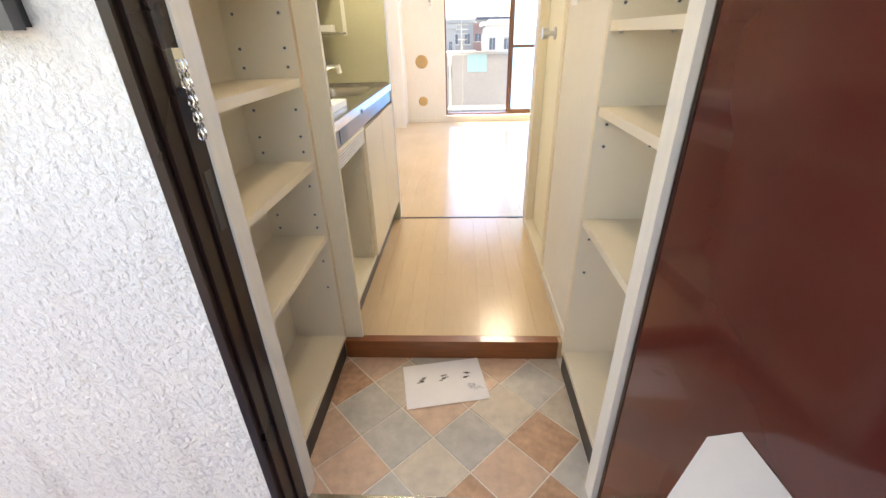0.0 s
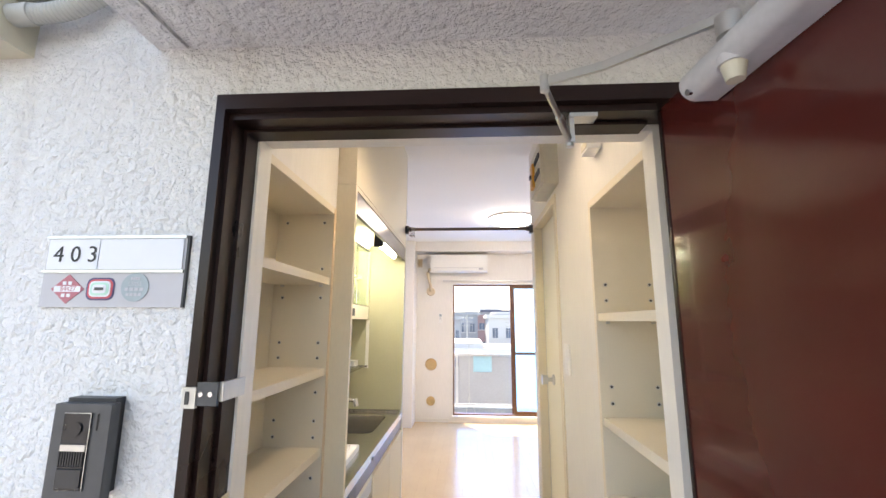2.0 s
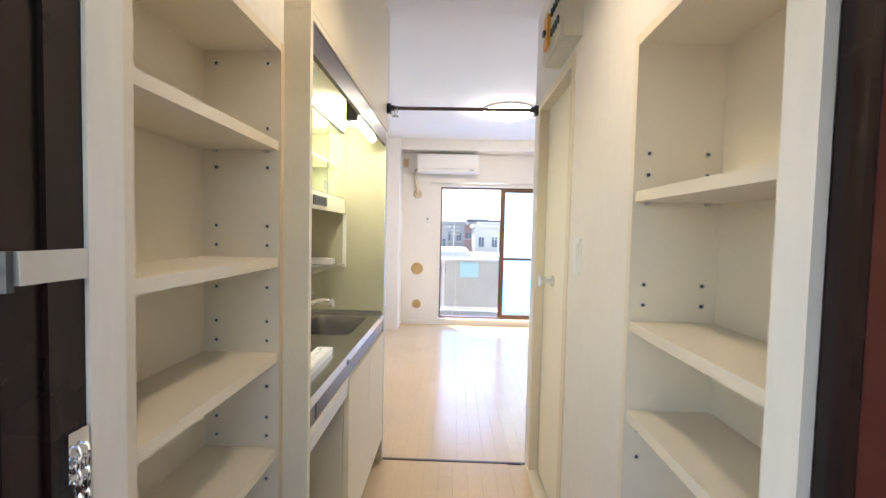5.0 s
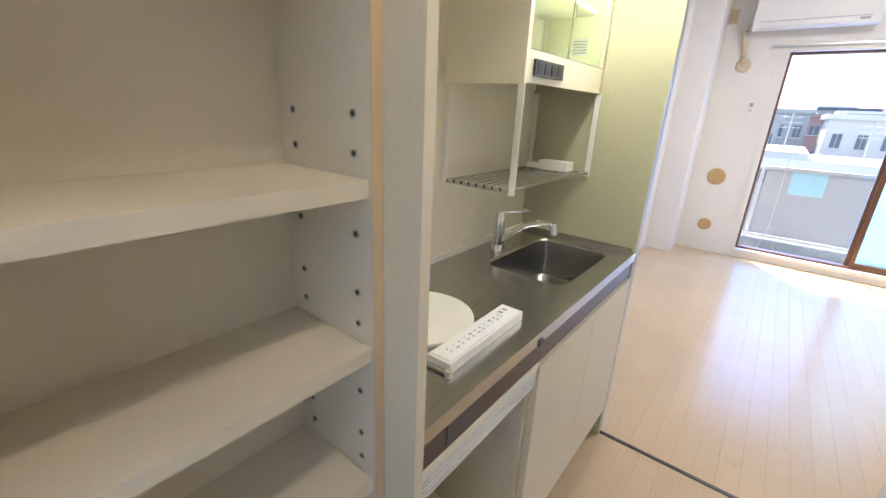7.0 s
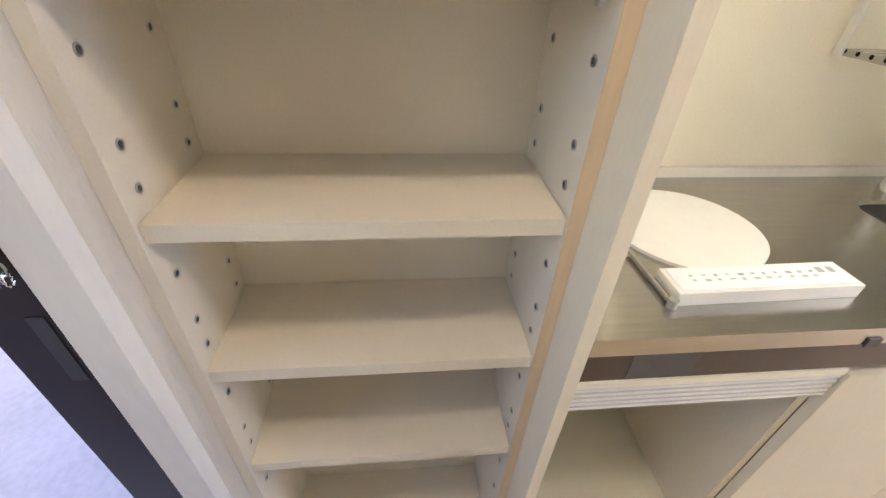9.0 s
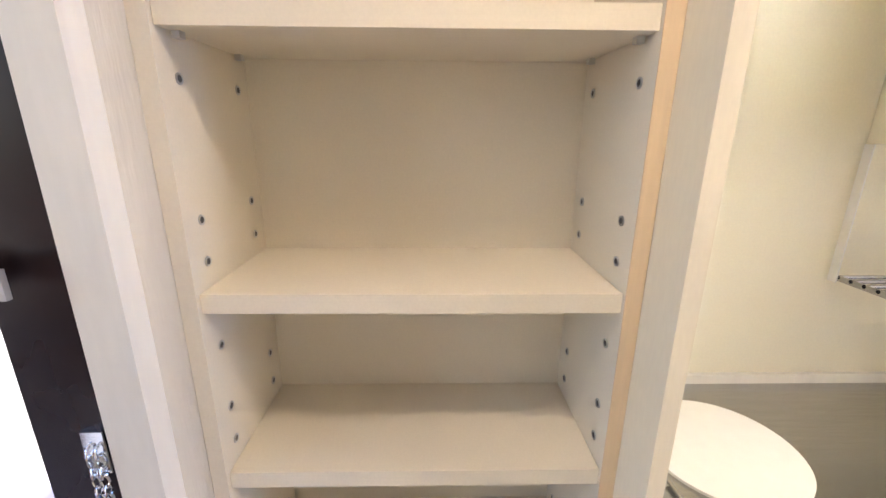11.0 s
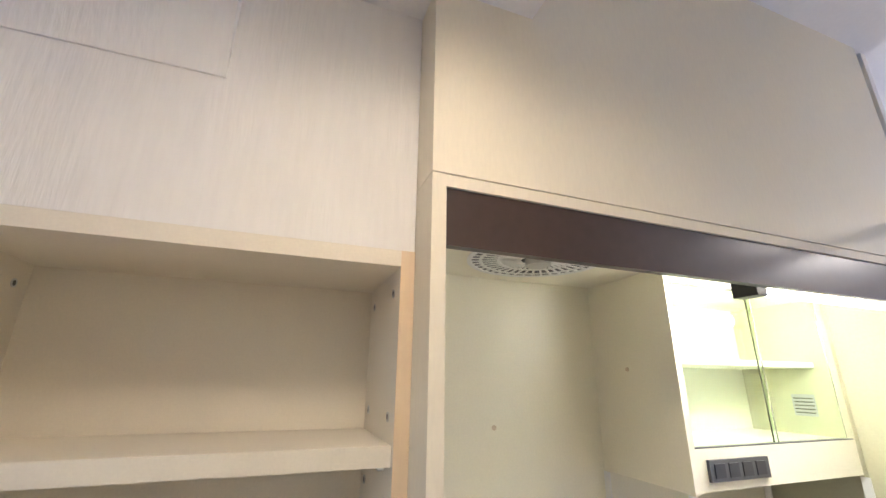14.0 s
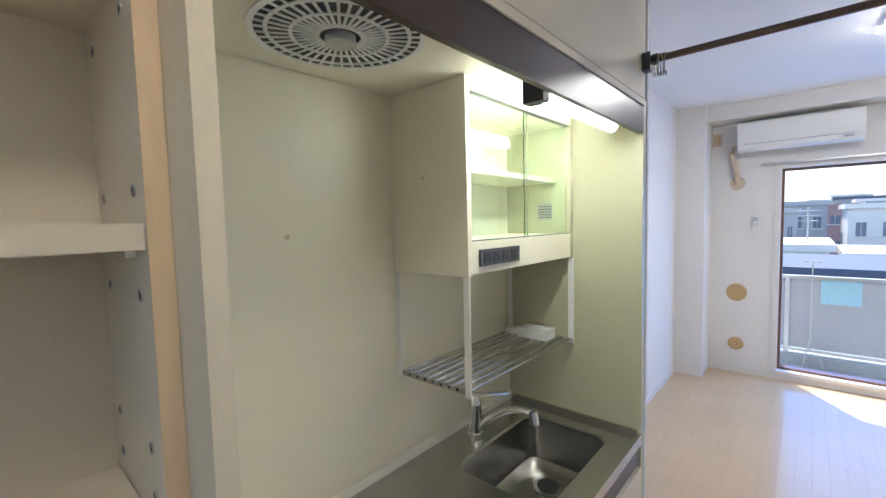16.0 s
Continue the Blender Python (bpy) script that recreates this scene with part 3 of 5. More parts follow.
def intercom():
    c = thing("intercom", "dark grey plastic doorbell intercom on the stucco wall", "intercom")
    y = WALL_Y
    box_part("back_box", (-0.240, y - 0.020, 1.090), (-0.160, y, 1.232), PLASTIC_B, c, "", 0.006)
    box_part("front_cover", (-0.242, y - 0.038, 1.086), (-0.150, y - 0.0202, 1.226), PLASTIC_G, c, "", 0.006)
    win = box_part("camera_window", (-0.223, y - 0.0400, 1.102), (-0.179, y - 0.0382, 1.213), LENS, c, "glossy black camera window", 0.001)
    cyl_part("lens", (-0.201, y - 0.0401, 1.190), (-0.201, y - 0.0425, 1.190), 0.010, LENS, win)
    bm = bmesh.new()
    for p, q in (((-0.223, 1.2125), (-0.179, 1.2135)), ((-0.1795, 1.102), (-0.1785, 1.2125))):
        bm_box(bm, (p[0], y - 0.0408, p[1]), (q[0], y - 0.0400, q[1]))
    part("bright_rim", bm, ALU, win)
    box_part("chrome_bar", (-0.221, y - 0.0420, 1.158), (-0.181, y - 0.0401, 1.167), ALU, win, "", 0.0005)
    for i in range(10):
        box_part("speaker_rib", (-0.2215 + i * 0.0041, y - 0.0425, 1.136), (-0.2195 + i * 0.0041, y - 0.0401, 1.157), PLASTIC_B, win, "", 0)
    box_part("call_button", (-0.220, y - 0.0425, 1.106), (-0.182, y - 0.0401, 1.132), PLASTIC_B, c, "black call button", 0.002)
    box_part("indicator", (-0.170, y - 0.0392, 1.188), (-0.1678, y - 0.0382, 1.212), LENS, c, "", 0)
    return c


intercom()


def junction_box():
    j = thing("junction_box", "beige electrical junction box with two grey flexible conduits", "junction box")
    y = WALL_Y
    box_part("box", (-0.66, y - 0.085, 1.858), (-0.440, y, 2.02), PLASTIC_C, j, "", 0.008)
    cyl_part("screw", (-0.50, y - 0.0852, 1.90), (-0.50, y - 0.088, 1.90), 0.005, ALU, j)
    for z, dz in ((1.965, 0.07), (1.915, 0.06)):
        cyl_part("gland", (-0.440, y - 0.045, z), (-0.400, y - 0.045, z + 0.002), 0.020, CONDUIT, j)
        pts = []
        for i in range(60):
            s = i / 59
            pts.append((-0.400 + 0.19 * s, y - 0.045 + 0.02 * s, z + 0.002 + dz * s * s * 2.2))
        tube("conduit", pts, lambda i: 0.0165 if i % 2 else 0.0185, CONDUIT, j, "", 14)
    return j


junction_box()


# ---------------------------------------------------------------- built-in entrance shelves
def hole_mesh():
    bm = bmesh.new()
    bm_cyl(bm, (0, -0.0012, 0), (0, 0.0012, 0), 0.0037, seg=10)
    return mesh_of("pin_hole", bm, PLASTIC_G)


def socket_mesh():
    bm = bmesh.new()
    n = 12
    rings = []
    for r, y in ((0.0060, -0.0004), (0.0060, 0.0009), (0.0040, 0.0009), (0.0040, -0.0004)):
        rings.append([bm.verts.new((r * math.cos(2 * math.pi * k / n), y, r * math.sin(2 * math.pi * k / n))) for k in range(n)])
    for s, t in zip(rings, rings[1:]):
        for k in range(n):
            bm.faces.new((s[k], s[(k + 1) % n], t[(k + 1) % n], t[k]))
    return mesh_of("pin_socket", bm, ALU)


HOLE, SOCKET = hole_mesh(), socket_mesh()


def shoe_shelf(side, y0, y1, top, boards, holes):
    """side: -1 opens towards +x (front at -0.05), +1 opens towards -x (front at 0.785)."""
    s = thing("shoe_shelf", "empty cream built-in entrance shelf with adjustable boards and a black kickboard", "shelf", group="entrance shelves")
    f = -0.05 if side < 0 else 0.786
    bk = f + side * 0.205

    def X(d):
        return f + side * d
    t = 0.019
    box_part("side_panel", (X(0), y0, 0.0), (bk, y0 + t, top), SHELF, s, "", 0.001)
    box_part("side_panel", (X(0), y1 - t, 0.0), (bk, y1, top), SHELF, s, "", 0.001)
    for yy in (y0, y1 - t):
        box_part("edge_band", (X(-0.0015), yy, 0.0), (X(0), yy + t, top), EDGE if yy > y0 and side < 0 else SHELF, s, "tan edge banding" if yy > y0 and side < 0 else "", 0)
    box_part("top_panel", (X(-0.001), y0 + t, top - 0.022), (bk, y1 - t, top), SHELF, s, "", 0.001)
    box_part("back_panel", (bk - side * 0.012, y0 + t, 0.0), (bk, y1 - t, top - 0.022), SHELF, s, "", 0)
    box_part("bottom_panel", (X(0.001), y0 + t, 0.002), (bk - side * 0.012, y1 - t, 0.022), SHELF, s, "", 0.001)
    box_part("kickboard", (X(0.006), y0 - 0.02, FLOOR), (X(0.03), y1, -0.0005), BASEBLACK, s, "black kickboard", 0.001)
    for z in boards:
        b = box_part("shelf_board", (X(0.004), y0 + t + 0.001, z - 0.023), (bk - side * 0.0125, y1 - t - 0.001, z), SHELF, s, "", 0.0015)
        for yy in (y0 + t + 0.004, y1 - t - 0.012):
            for d in (0.024, 0.155):
                box_part("shelf_pin", (X(d), yy, z - 0.030), (X(d + 0.010), yy + 0.008, z - 0.0232), ALU, b, "", 0.0005)
    for z in holes:
        for yy in (y0 + t + 0.0004, y1 - t - 0.0004):
            for d in (0.031, 0.160):
                o = new("pin_hole", HOLE)
                o.location, o.parent = (X(d), yy, z), s
                k = new("pin_socket", SOCKET)
                k.location, k.parent = (0, 0.0004 if yy < (y0 + y1) / 2 else -0.0009, 0), o
    return s


shoe_shelf(-1, -0.522, -0.014, 1.738, (1.497, 1.208, 0.967, 0.722, 0.463),
           (1.685, 1.527, 1.431, 1.286, 1.238, 1.132, 1.046, 0.997, 0.880, 0.800, 0.752, 0.640, 0.540, 0.492, 0.36, 0.25))
shoe_shelf(1, -0.545, -0.094, 1.728, (1.382, 1.089, 0.884, 0.552),
           (1.467, 1.420, 1.173, 1.127, 0.836, 0.822 - 0.047, 0.524, 0.481, 0.36))


# ---------------------------------------------------------------- kitchen
def kitchen_surround():
    k = thing("kitchen_surround", "cream laminate surround of the compact kitchen alcove", "kitchen alcove")
    box_part("side_panel", (NICHE_X - 0.02, -0.0135, 0.0), (0.017, NICHE_Y0, 1.829), CREAM, k, "", 0.001)
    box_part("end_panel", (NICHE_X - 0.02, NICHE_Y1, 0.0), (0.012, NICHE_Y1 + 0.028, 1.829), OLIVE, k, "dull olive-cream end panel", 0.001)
    box_part("back_panel", (NICHE_X - 0.02, NICHE_Y0, 0.0), (NICHE_X, NICHE_Y1, 1.829), KCREAM, k, "yellowed cream back panel with a small stain", 0)
    box_part("top_panel", (NICHE_X, NICHE_Y0, 1.822), (-0.004, NICHE_Y1, 1.8295), KCREAM, k, "", 0)
    box_part("front_rail", (-0.004, NICHE_Y0, 1.8115), (0.017, NICHE_Y1 - 0.001, 1.8285), CREAM, k, "", 0.001)
    box_part("upper_panel", (-0.16, -0.0135, 1.8305), (0.017, NICHE_Y1 - 0.005, CEIL_Z), CREAM, k, "plain cream upper fascia panel", 0.001)
    box_part("valance", (-0.001, NICHE_Y0 + 0.001, 1.733), (0.013, NICHE_Y1 - 0.002, 1.811), BROWN, k, "dark brown metal valance strip", 0.001)
    cyl_part("stain", (NICHE_X + 0.0002, 0.307, 1.467), (NICHE_X + 0.0016, 0.307, 1.467), 0.006, TAPE, k, "small orange screw cap", seg=12)
    cyl_part("screw_cap", (-0.34, 0.6075, 1.60), (-0.34, 0.6092, 1.60), 0.005, TAPE, k, "", seg=10)
    return k


kitchen_surround()


def fan_guard():
    f = thing("extractor_fan", "round cream wire guard of the ceiling extractor fan", "extractor fan")
    cx, cy, z, R = -0.226, 0.300, 1.816, 0.141
    box_part("plate", (cx - 0.20, cy - 0.20, z - 0.004), (cx + 0.20, cy + 0.20, z + 0.0055), KCREAM, f, "", 0.002)
    # no real hole: a flat black disc gives the shade behind the ribs
    cyl_part("opening", (cx, cy, z - 0.0045), (cx, cy, z - 0.006), R * 0.97, PLASTIC_B, f, "black disc painted as the shaded opening behind the guard", seg=40)
    for i in range(40):
        a = 2 * math.pi * i / 40
        bm = bmesh.new()
        bm_box(bm, (0.034, -0.0024, -0.0082), (R - 0.002, 0.0024, -0.0062), Matrix.Translation((cx, cy, z)) @ Matrix.Rotation(a, 4, "Z"))
        part("rib", bm, PLASTIC_W, f)
    for r, w in ((R, 0.005), (0.118, 0.0032), (0.080, 0.0032), (0.040, 0.004)):
        bm = bmesh.new()
        n = 48
        ringv = [[bm.verts.new((cx + q * math.cos(2 * math.pi * k / n), cy + q * math.sin(2 * math.pi * k / n), z - dz)) for k in range(n)]
                 for q, dz in ((r - w, 0.0062), (r - w, 0.0086), (r + w, 0.0086), (r + w, 0.0062))]
        for p, q in zip(ringv, ringv[1:] + ringv[:1]):
            for k in range(n):
                bm.faces.new((p[k], p[(k + 1) % n], q[(k + 1) % n], q[k]))
        part("ring", bm, PLASTIC_W, f, "", 0, True)
    cyl_part("hub", (cx, cy, z - 0.0062), (cx, cy, z - 0.020), 0.026, ALU, f, "shiny centre hub", bevel=0.003)
    return f


fan_guard()


def wall_cabinet():
    c = thing("wall_cabinet", "cream kitchen wall cabinet with sliding glass doors and power outlet", "cabinet")
    x0, x1, y0, y1, z0, z1 = NICHE_X + 0.001, -0.203, 0.610, NICHE_Y1 - 0.001, 1.363, 1.8195
    box_part("side_panel", (x0, y0, z0), (x1, y0 + 0.016, z1), KCREAM, c, "", 0.001)
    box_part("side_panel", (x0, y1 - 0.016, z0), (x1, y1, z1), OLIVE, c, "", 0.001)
    box_part("top_panel", (x0, y0 + 0.016, z1 - 0.030), (x1, y1 - 0.016, z1), KCREAM, c, "", 0.001)
    box_part("bottom_panel", (x0, y0 + 0.016, 1.428), (x1, y1 - 0.016, 1.444), KCREAM, c, "", 0.001)
    box_part("back_panel", (x0, y0 + 0.016, z0 + 0.01), (x0 + 0.008, y1 - 0.016, z1 - 0.03), KCREAM, c, "", 0)
    box_part("front_rail", (x1 - 0.014, y0 + 0.016, z0 + 0.004), (x1 - 0.001, y1 - 0.016, 1.428), KCREAM, c, "", 0.001)
    box_part("inner_shelf", (x0 + 0.008, y0 + 0.017, 1.612), (x1 - 0.05, y1 - 0.017, 1.626), KCREAM, c, "", 0.001)
    for ya, yb, xx in ((y0 + 0.017, 0.889, x1 - 0.010), (0.886, y1 - 0.017, x1 - 0.018)):
        g = box_part("glass_door", (xx, ya, 1.447), (xx + 0.004, yb, 1.787), GLASS, c, "greenish sliding glass door", 0)
        g.visible_shadow = False
    box_part("glass_edge", (x1 - 0.010, 0.8893, 1.447), (x1 - 0.006, 0.8908, 1.787), PLASTIC_G, c, "", 0)
    for za, zb in ((1.4442, 1.4466), (1.7872, 1.7892)):
        box_part("door_track", (x1 - 0.020, y0 + 0.017, za), (x1 - 0.003, y1 - 0.017, zb), PLASTIC_G, c, "dark sliding track", 0)
    for yy, zz in ((0.655, 1.590), (0.655, 1.634)):
        box_part("shelf_clip", (x1 - 0.055, yy, zz), (x1 - 0.049, yy + 0.004, zz + 0.018), ALU, c, "", 0)
    o = box_part("outlet", (x1 - 0.0005, 0.652, 1.384), (x1 + 0.006, 0.825, 1.424), PLASTIC_G, c, "black double power outlet", 0.003)
    for i in range(4):
        box_part("socket", (x1 + 0.0062, 0.664 + i * 0.040, 1.391), (x1 + 0.0078, 0.692 + i * 0.040, 1.417), PLASTIC_B, o, "", 0.0004)
    lab = box_part("label_sticker", (x0 + 0.13, y1 - 0.0172, 1.49), (x0 + 0.185, y1 - 0.0162, 1.545), GREYINK, c, "dark grey information label", 0)
    for i in range(5):
        box_part("print_bar", (x0 + 0.134, y1 - 0.0176, 1.497 + i * 0.009), (x0 + 0.181, y1 - 0.0173, 1.500 + i * 0.009), INK, lab, "", 0)
    return c


wall_cabinet()


def dish_rack():
    r = thing("dish_rack", "hanging steel drying rack under the wall cabinet", "rack")
    y0, y1, xb, xf, z = 0.604, NICHE_Y1 - 0.012, NICHE_X + 0.004, -0.205, 1.086
    for x in (xb, xf - 0.010):
        for y in (y0, y1):
            box_part("hanger_strap", (x, y, z - 0.008), (x + 0.019, y + 0.003, 1.362), PLASTIC_W, r, "flat white steel strap", 0.0004)
    for y in (y0 + 0.003, y1 - 0.004):
        box_part("cross_bar", (xb, y, z - 0.004), (xf + 0.006, y + 0.004, z + 0.008), STEEL, r, "", 0.0006)
    for i in range(9):
        x = xb + 0.02 + i * (xf - xb - 0.03) / 8
        cyl_part("wire_bar", (x, y0 + 0.003, z + 0.004), (x, y1, z + 0.004), 0.0045, STEEL, r, seg=8)
    return r


dish_rack()
hk = thing("plastic_bottle", "small white plastic tray end lying on the drying rack", "container")
box_part("body", (-0.36, 1.07, 1.0955), (-0.25, 1.135, 1.128), PLASTIC_W, hk, "", 0.008)
box_part("neck", (-0.42, 1.09, 1.0955), (-0.362, 1.115, 1.115), PLASTIC_W, hk, "", 0.005)


def tube_lamp():
    l = thing("tube_lamp", "lit fluorescent tube lamp under the brown valance", "lamp")
    y0, y1, x, z = 0.652, 1.052, -0.038, 1.745
    box_part("bracket", (x - 0.02, y0 - 0.040, z - 0.022), (x + 0.025, y0 - 0.012, 1.8215), PLASTIC_B, l, "black lamp bracket", 0.002)
    box_part("channel", (x - 0.014, y0 - 0.012, z + 0.016), (x + 0.014, y1 + 0.02, z + 0.034), PLASTIC_W, l, "", 0.002)
    box_part("bracket_top", (x - 0.012, y0 + 0.1, z + 0.034), (x + 0.012, y0 + 0.14, 1.8215), PLASTIC_W, l, "", 0.001)
    cyl_part("tube", (x, y0, z), (x, y1, z), 0.0155, TUBEM, l, "glowing white tube", seg=20)
    for y in (y0 - 0.010, y1):
        cyl_part("end_cap", (x, y, z), (x, y + 0.010, z), 0.0165, PLASTIC_W, l)
    return l


tube_lamp()


def worktop():
    w = thing("kitchen_worktop", "scratched stainless steel worktop with a pressed sink", "worktop")
    x0, x1, y0, y1 = NICHE_X + 0.001, 0.014, NICHE_Y0 + 0.001, NICHE_Y1 - 0.001
    sx0, sx1, sy0, sy1 = -0.325, -0.062, 0.695, 1.095
    z, t = 0.826, 0.004
    bm = bmesh.new()

    def ring(a, b, c, d, r, zz, n=6):
        out = []
        for cx, cy, a0 in ((b - r, d - r, 0), (a + r, d - r, 90), (a + r, c + r, 180), (b - r, c + r, 270)):
            for k in range(n + 1):
                an = radians(a0 + 90 * k / n)
                out.append(bm.verts.new((cx + r * math.cos(an), cy + r * math.sin(an), zz)))
        return out
    o = ring(x0, x1 - 0.012, y0, y1, 0.0005, z)
    rings = [o, ring(sx0 - 0.006, sx1 + 0.006, sy0 - 0.006, sy1 + 0.006, 0.05, z), ring(sx0, sx1, sy0, sy1, 0.045, z - 0.006),
             ring(sx0 + 0.012, sx1 - 0.012, sy0 + 0.012, sy1 - 0.012, 0.04, z - 0.14), ring(sx0 + 0.04, sx1 - 0.04, sy0 + 0.04, sy1 - 0.04, 0.03, z - 0.158)]
    n = len(o)
    for a, b in zip(rings, rings[1:]):
        for k in range(n):
            bm.faces.new((a[k], a[(k + 1) % n], b[(k + 1) % n], b[k]))
    bm.faces.new(rings[-1])
    part("sheet", bm, STEEL, w, "", 0, True)
    box_part("front_lip", (x1 - 0.013, y0, 0.800), (x1, y1, 0.831), STEEL, w, "raised rounded front lip", 0.005)
    box_part("back_upstand", (x0, y0, z - 0.002), (x0 + 0.012, y1, 0.848), WHITE_TRIM, w, "whitish sealed upstand along the wall", 0.004)
    box_part("end_upstand", (x0 + 0.012, y1 - 0.010, z - 0.002), (x1 - 0.013, y1, 0.842), STEEL, w, "", 0.003)
    dr = cyl_part("drain", (-0.20, 0.98, z - 0.1578), (-0.20, 0.98, z - 0.152), 0.045, STEEL, w, "", seg=24)
    cyl_part("drain_basket", (-0.20, 0.98, z - 0.152), (-0.20, 0.98, z - 0.149), 0.033, PLASTIC_B, dr, "", seg=20)
    return w


worktop()


def faucet():
    f = thing("faucet", "chrome single-lever mixer faucet behind the sink", "faucet")
    x, y, z = -0.372, 0.845, 0.826
    cyl_part("base", (x, y, z), (x, y, z + 0.022), 0.028, CHROME, f, "", 0.024)
    cyl_part("body", (x, y, z + 0.022), (x, y, z + 0.11), 0.021, CHROME, f, "", 0.019)
    cyl_part("cap", (x, y, z + 0.11), (x, y, z + 0.135), 0.020, CHROME, f, "", 0.014)
    bm = bmesh.new()
    bm_box(bm, (-0.004, -0.009, 0), (0.105, 0.009, 0.007), Matrix.Translation((x, y, z + 0.133)) @ Matrix.Rotation(radians(28), 4, "Z") @ Matrix.Rotation(radians(-8), 4, "Y"))
    part("lever", bm, CHROME, f, "", 0.002)
    pts = [(x + 0.01 + 0.165 * s, y + 0.035 * s, z + 0.035 + 0.085 * math.sin(s * 1.9)) for s in [i / 12 for i in range(13)]]
    tube("spout", pts, 0.0105, CHROME, f, "", 12)
    e = Vector(pts[-1])
    cyl_part("aerator", e + Vector((0.004, 0, 0.010)), e + Vector((0.010, 0.002, -0.028)), 0.0135, CHROME, f)
    return f


faucet()
pl = thing("stove_cover", "round cream cover over the electric hotplate", "stove cover")
cyl_part("disc", (-0.242, 0.276, 0.8262), (-0.242, 0.276, 0.832), 0.134, PLASTIC_W, pl, "", seg=48, bevel=0.002)

hl2 = thing("stove_lift_bar", "thin steel bar with a round end lying beside the box", "bar")
cyl_part("rod", (-0.164, 0.140, 0.8325), (-0.045, 0.144, 0.8325), 0.0045, STEEL, hl2, seg=10)
cyl_part("knob", (-0.045, 0.144, 0.8263), (-0.045, 0.144, 0.8400), 0.007, ALU, hl2, seg=14)


def control_panel():
    b = thing("packaged_lamp", "long white box with faint printed symbols on the worktop", "box")
    m = Matrix.Translation((-0.076, 0.292, 0.8265)) @ Matrix.Rotation(radians(1), 4, "Z")
    bm = bmesh.new()
    bm_box(bm, (-0.028, -0.143, 0.0), (0.028, 0.143, 0.022), m)
    part("box", bm, PLASTIC_W, b, "", 0.005)
    bm = bmesh.new()
    bm_box(bm, (-0.023, -0.136, 0.0222), (0.023, 0.136, 0.0242), m)
    top = part("lid", bm, PAPER, b, "", 0.001)
    rnd = random.Random(4)
    for i in range(22):
        y = -0.11 + 0.19 * (i // 2) / 10
        x = -0.008 + 0.010 * (i % 2)
        bm = bmesh.new()
        bm_box(bm, (x, y, 0.0243), (x + 0.0025 + 0.003 * rnd.random(), y + 0.004 + 0.006 * rnd.random(), 0.0246), m)
        part("print_bar", bm, GREYPLATE if i % 4 else GREENGREY, top)
    for y in (0.095, 0.113):
        bm = bmesh.new()
        bm_box(bm, (-0.014, y, 0.0243), (-0.002, y + 0.010, 0.0246), m)
        part("symbol", bm, GREYINK, top)
    return b


control_panel()


def base_unit():
    k = thing("kitchen_base_unit", "cream kitchen base unit with an open refrigerator bay and two doors", "cabinet")
    y0, y1, ym = NICHE_Y0 + 0.001, NICHE_Y1 - 0.001, 0.430
    box_part("upper_band", (-0.030, y0, 0.742), (0.0085, y1, 0.799), BROWN, k, "dark brown band under the worktop", 0.001)
    box_part("switch_panel", (0.0087, 0.075, 0.748), (0.0105, 0.17, 0.796), PLASTIC_G, k, "dark grey hotplate switch panel", 0.0008)
    box_part("clip", (0.0142, 0.40, 0.796), (0.017, 0.42, 0.812), PLASTIC_B, k, "", 0.0005)
    g = box_part("vent_grille", (-0.010, y0, 0.728), (0.012, ym - 0.008, 0.7415), KCREAM, k, "", 0.001)
    for i in range(5):
        box_part("louvre", (-0.008 + 0.0, y0, 0.676 + i * 0.0105), (0.010, ym - 0.008, 0.682 + i * 0.0105), PLASTIC_W, g, "", 0.001)
    box_part("bay_back", (NICHE_X + 0.002, y0, 0.132), (NICHE_X + 0.008, ym - 0.02, 0.74), KCREAM, k, "", 0)
    box_part("divider", (NICHE_X + 0.008, ym - 0.02, 0.132), (-0.006, ym - 0.002, 0.741), CREAM, k, "", 0.001)
    box_part("bottom_panel", (NICHE_X + 0.008, y0, 0.112), (-0.002, y1, 0.130), KCREAM, k, "", 0.001)
    box_part("kickboard", (-0.045, y0, 0.0), (-0.030, y1, 0.111), BROWN, k, "dark brown kickboard", 0.001)
    for a, b in ((ym, 0.798), (0.801, y1)):
        box_part("door", (-0.005, a, 0.134), (0.014, b, 0.728), CREAM, k, "", 0.002)
    for z in (0.20, 0.16):
        cyl_part("hinge_pin", (-0.012, ym - 0.026, z), (-0.012, ym - 0.026, z + 0.012), 0.004, CHROME, k, seg=8)
    return k


base_unit()

# tension rod across the end of the hall
rod = thing("tension_rod", "brown metal tension rod across the hallway end", "curtain rod")
cyl_part("rod", (0.045, 1.150, 1.928), (0.80, 1.150, 1.928), 0.0095, mat("brown_rod", (0.16, 0.11, 0.085), 0.35, metal=0.6, vary=0.1), rod, seg=14)
for x, d in ((0.0175, 1), (0.8115, -1)):
    box_part("clamp", (x, 1.132, 1.900), (x + d * 0.022, 1.166, 1.948), PLASTIC_G, rod, "dark end clamp", 0.003)
    cyl_part("grip", (x + d * 0.022, 1.150, 1.928), (x + d * 0.04, 1.150, 1.928), 0.015, BROWN, rod)


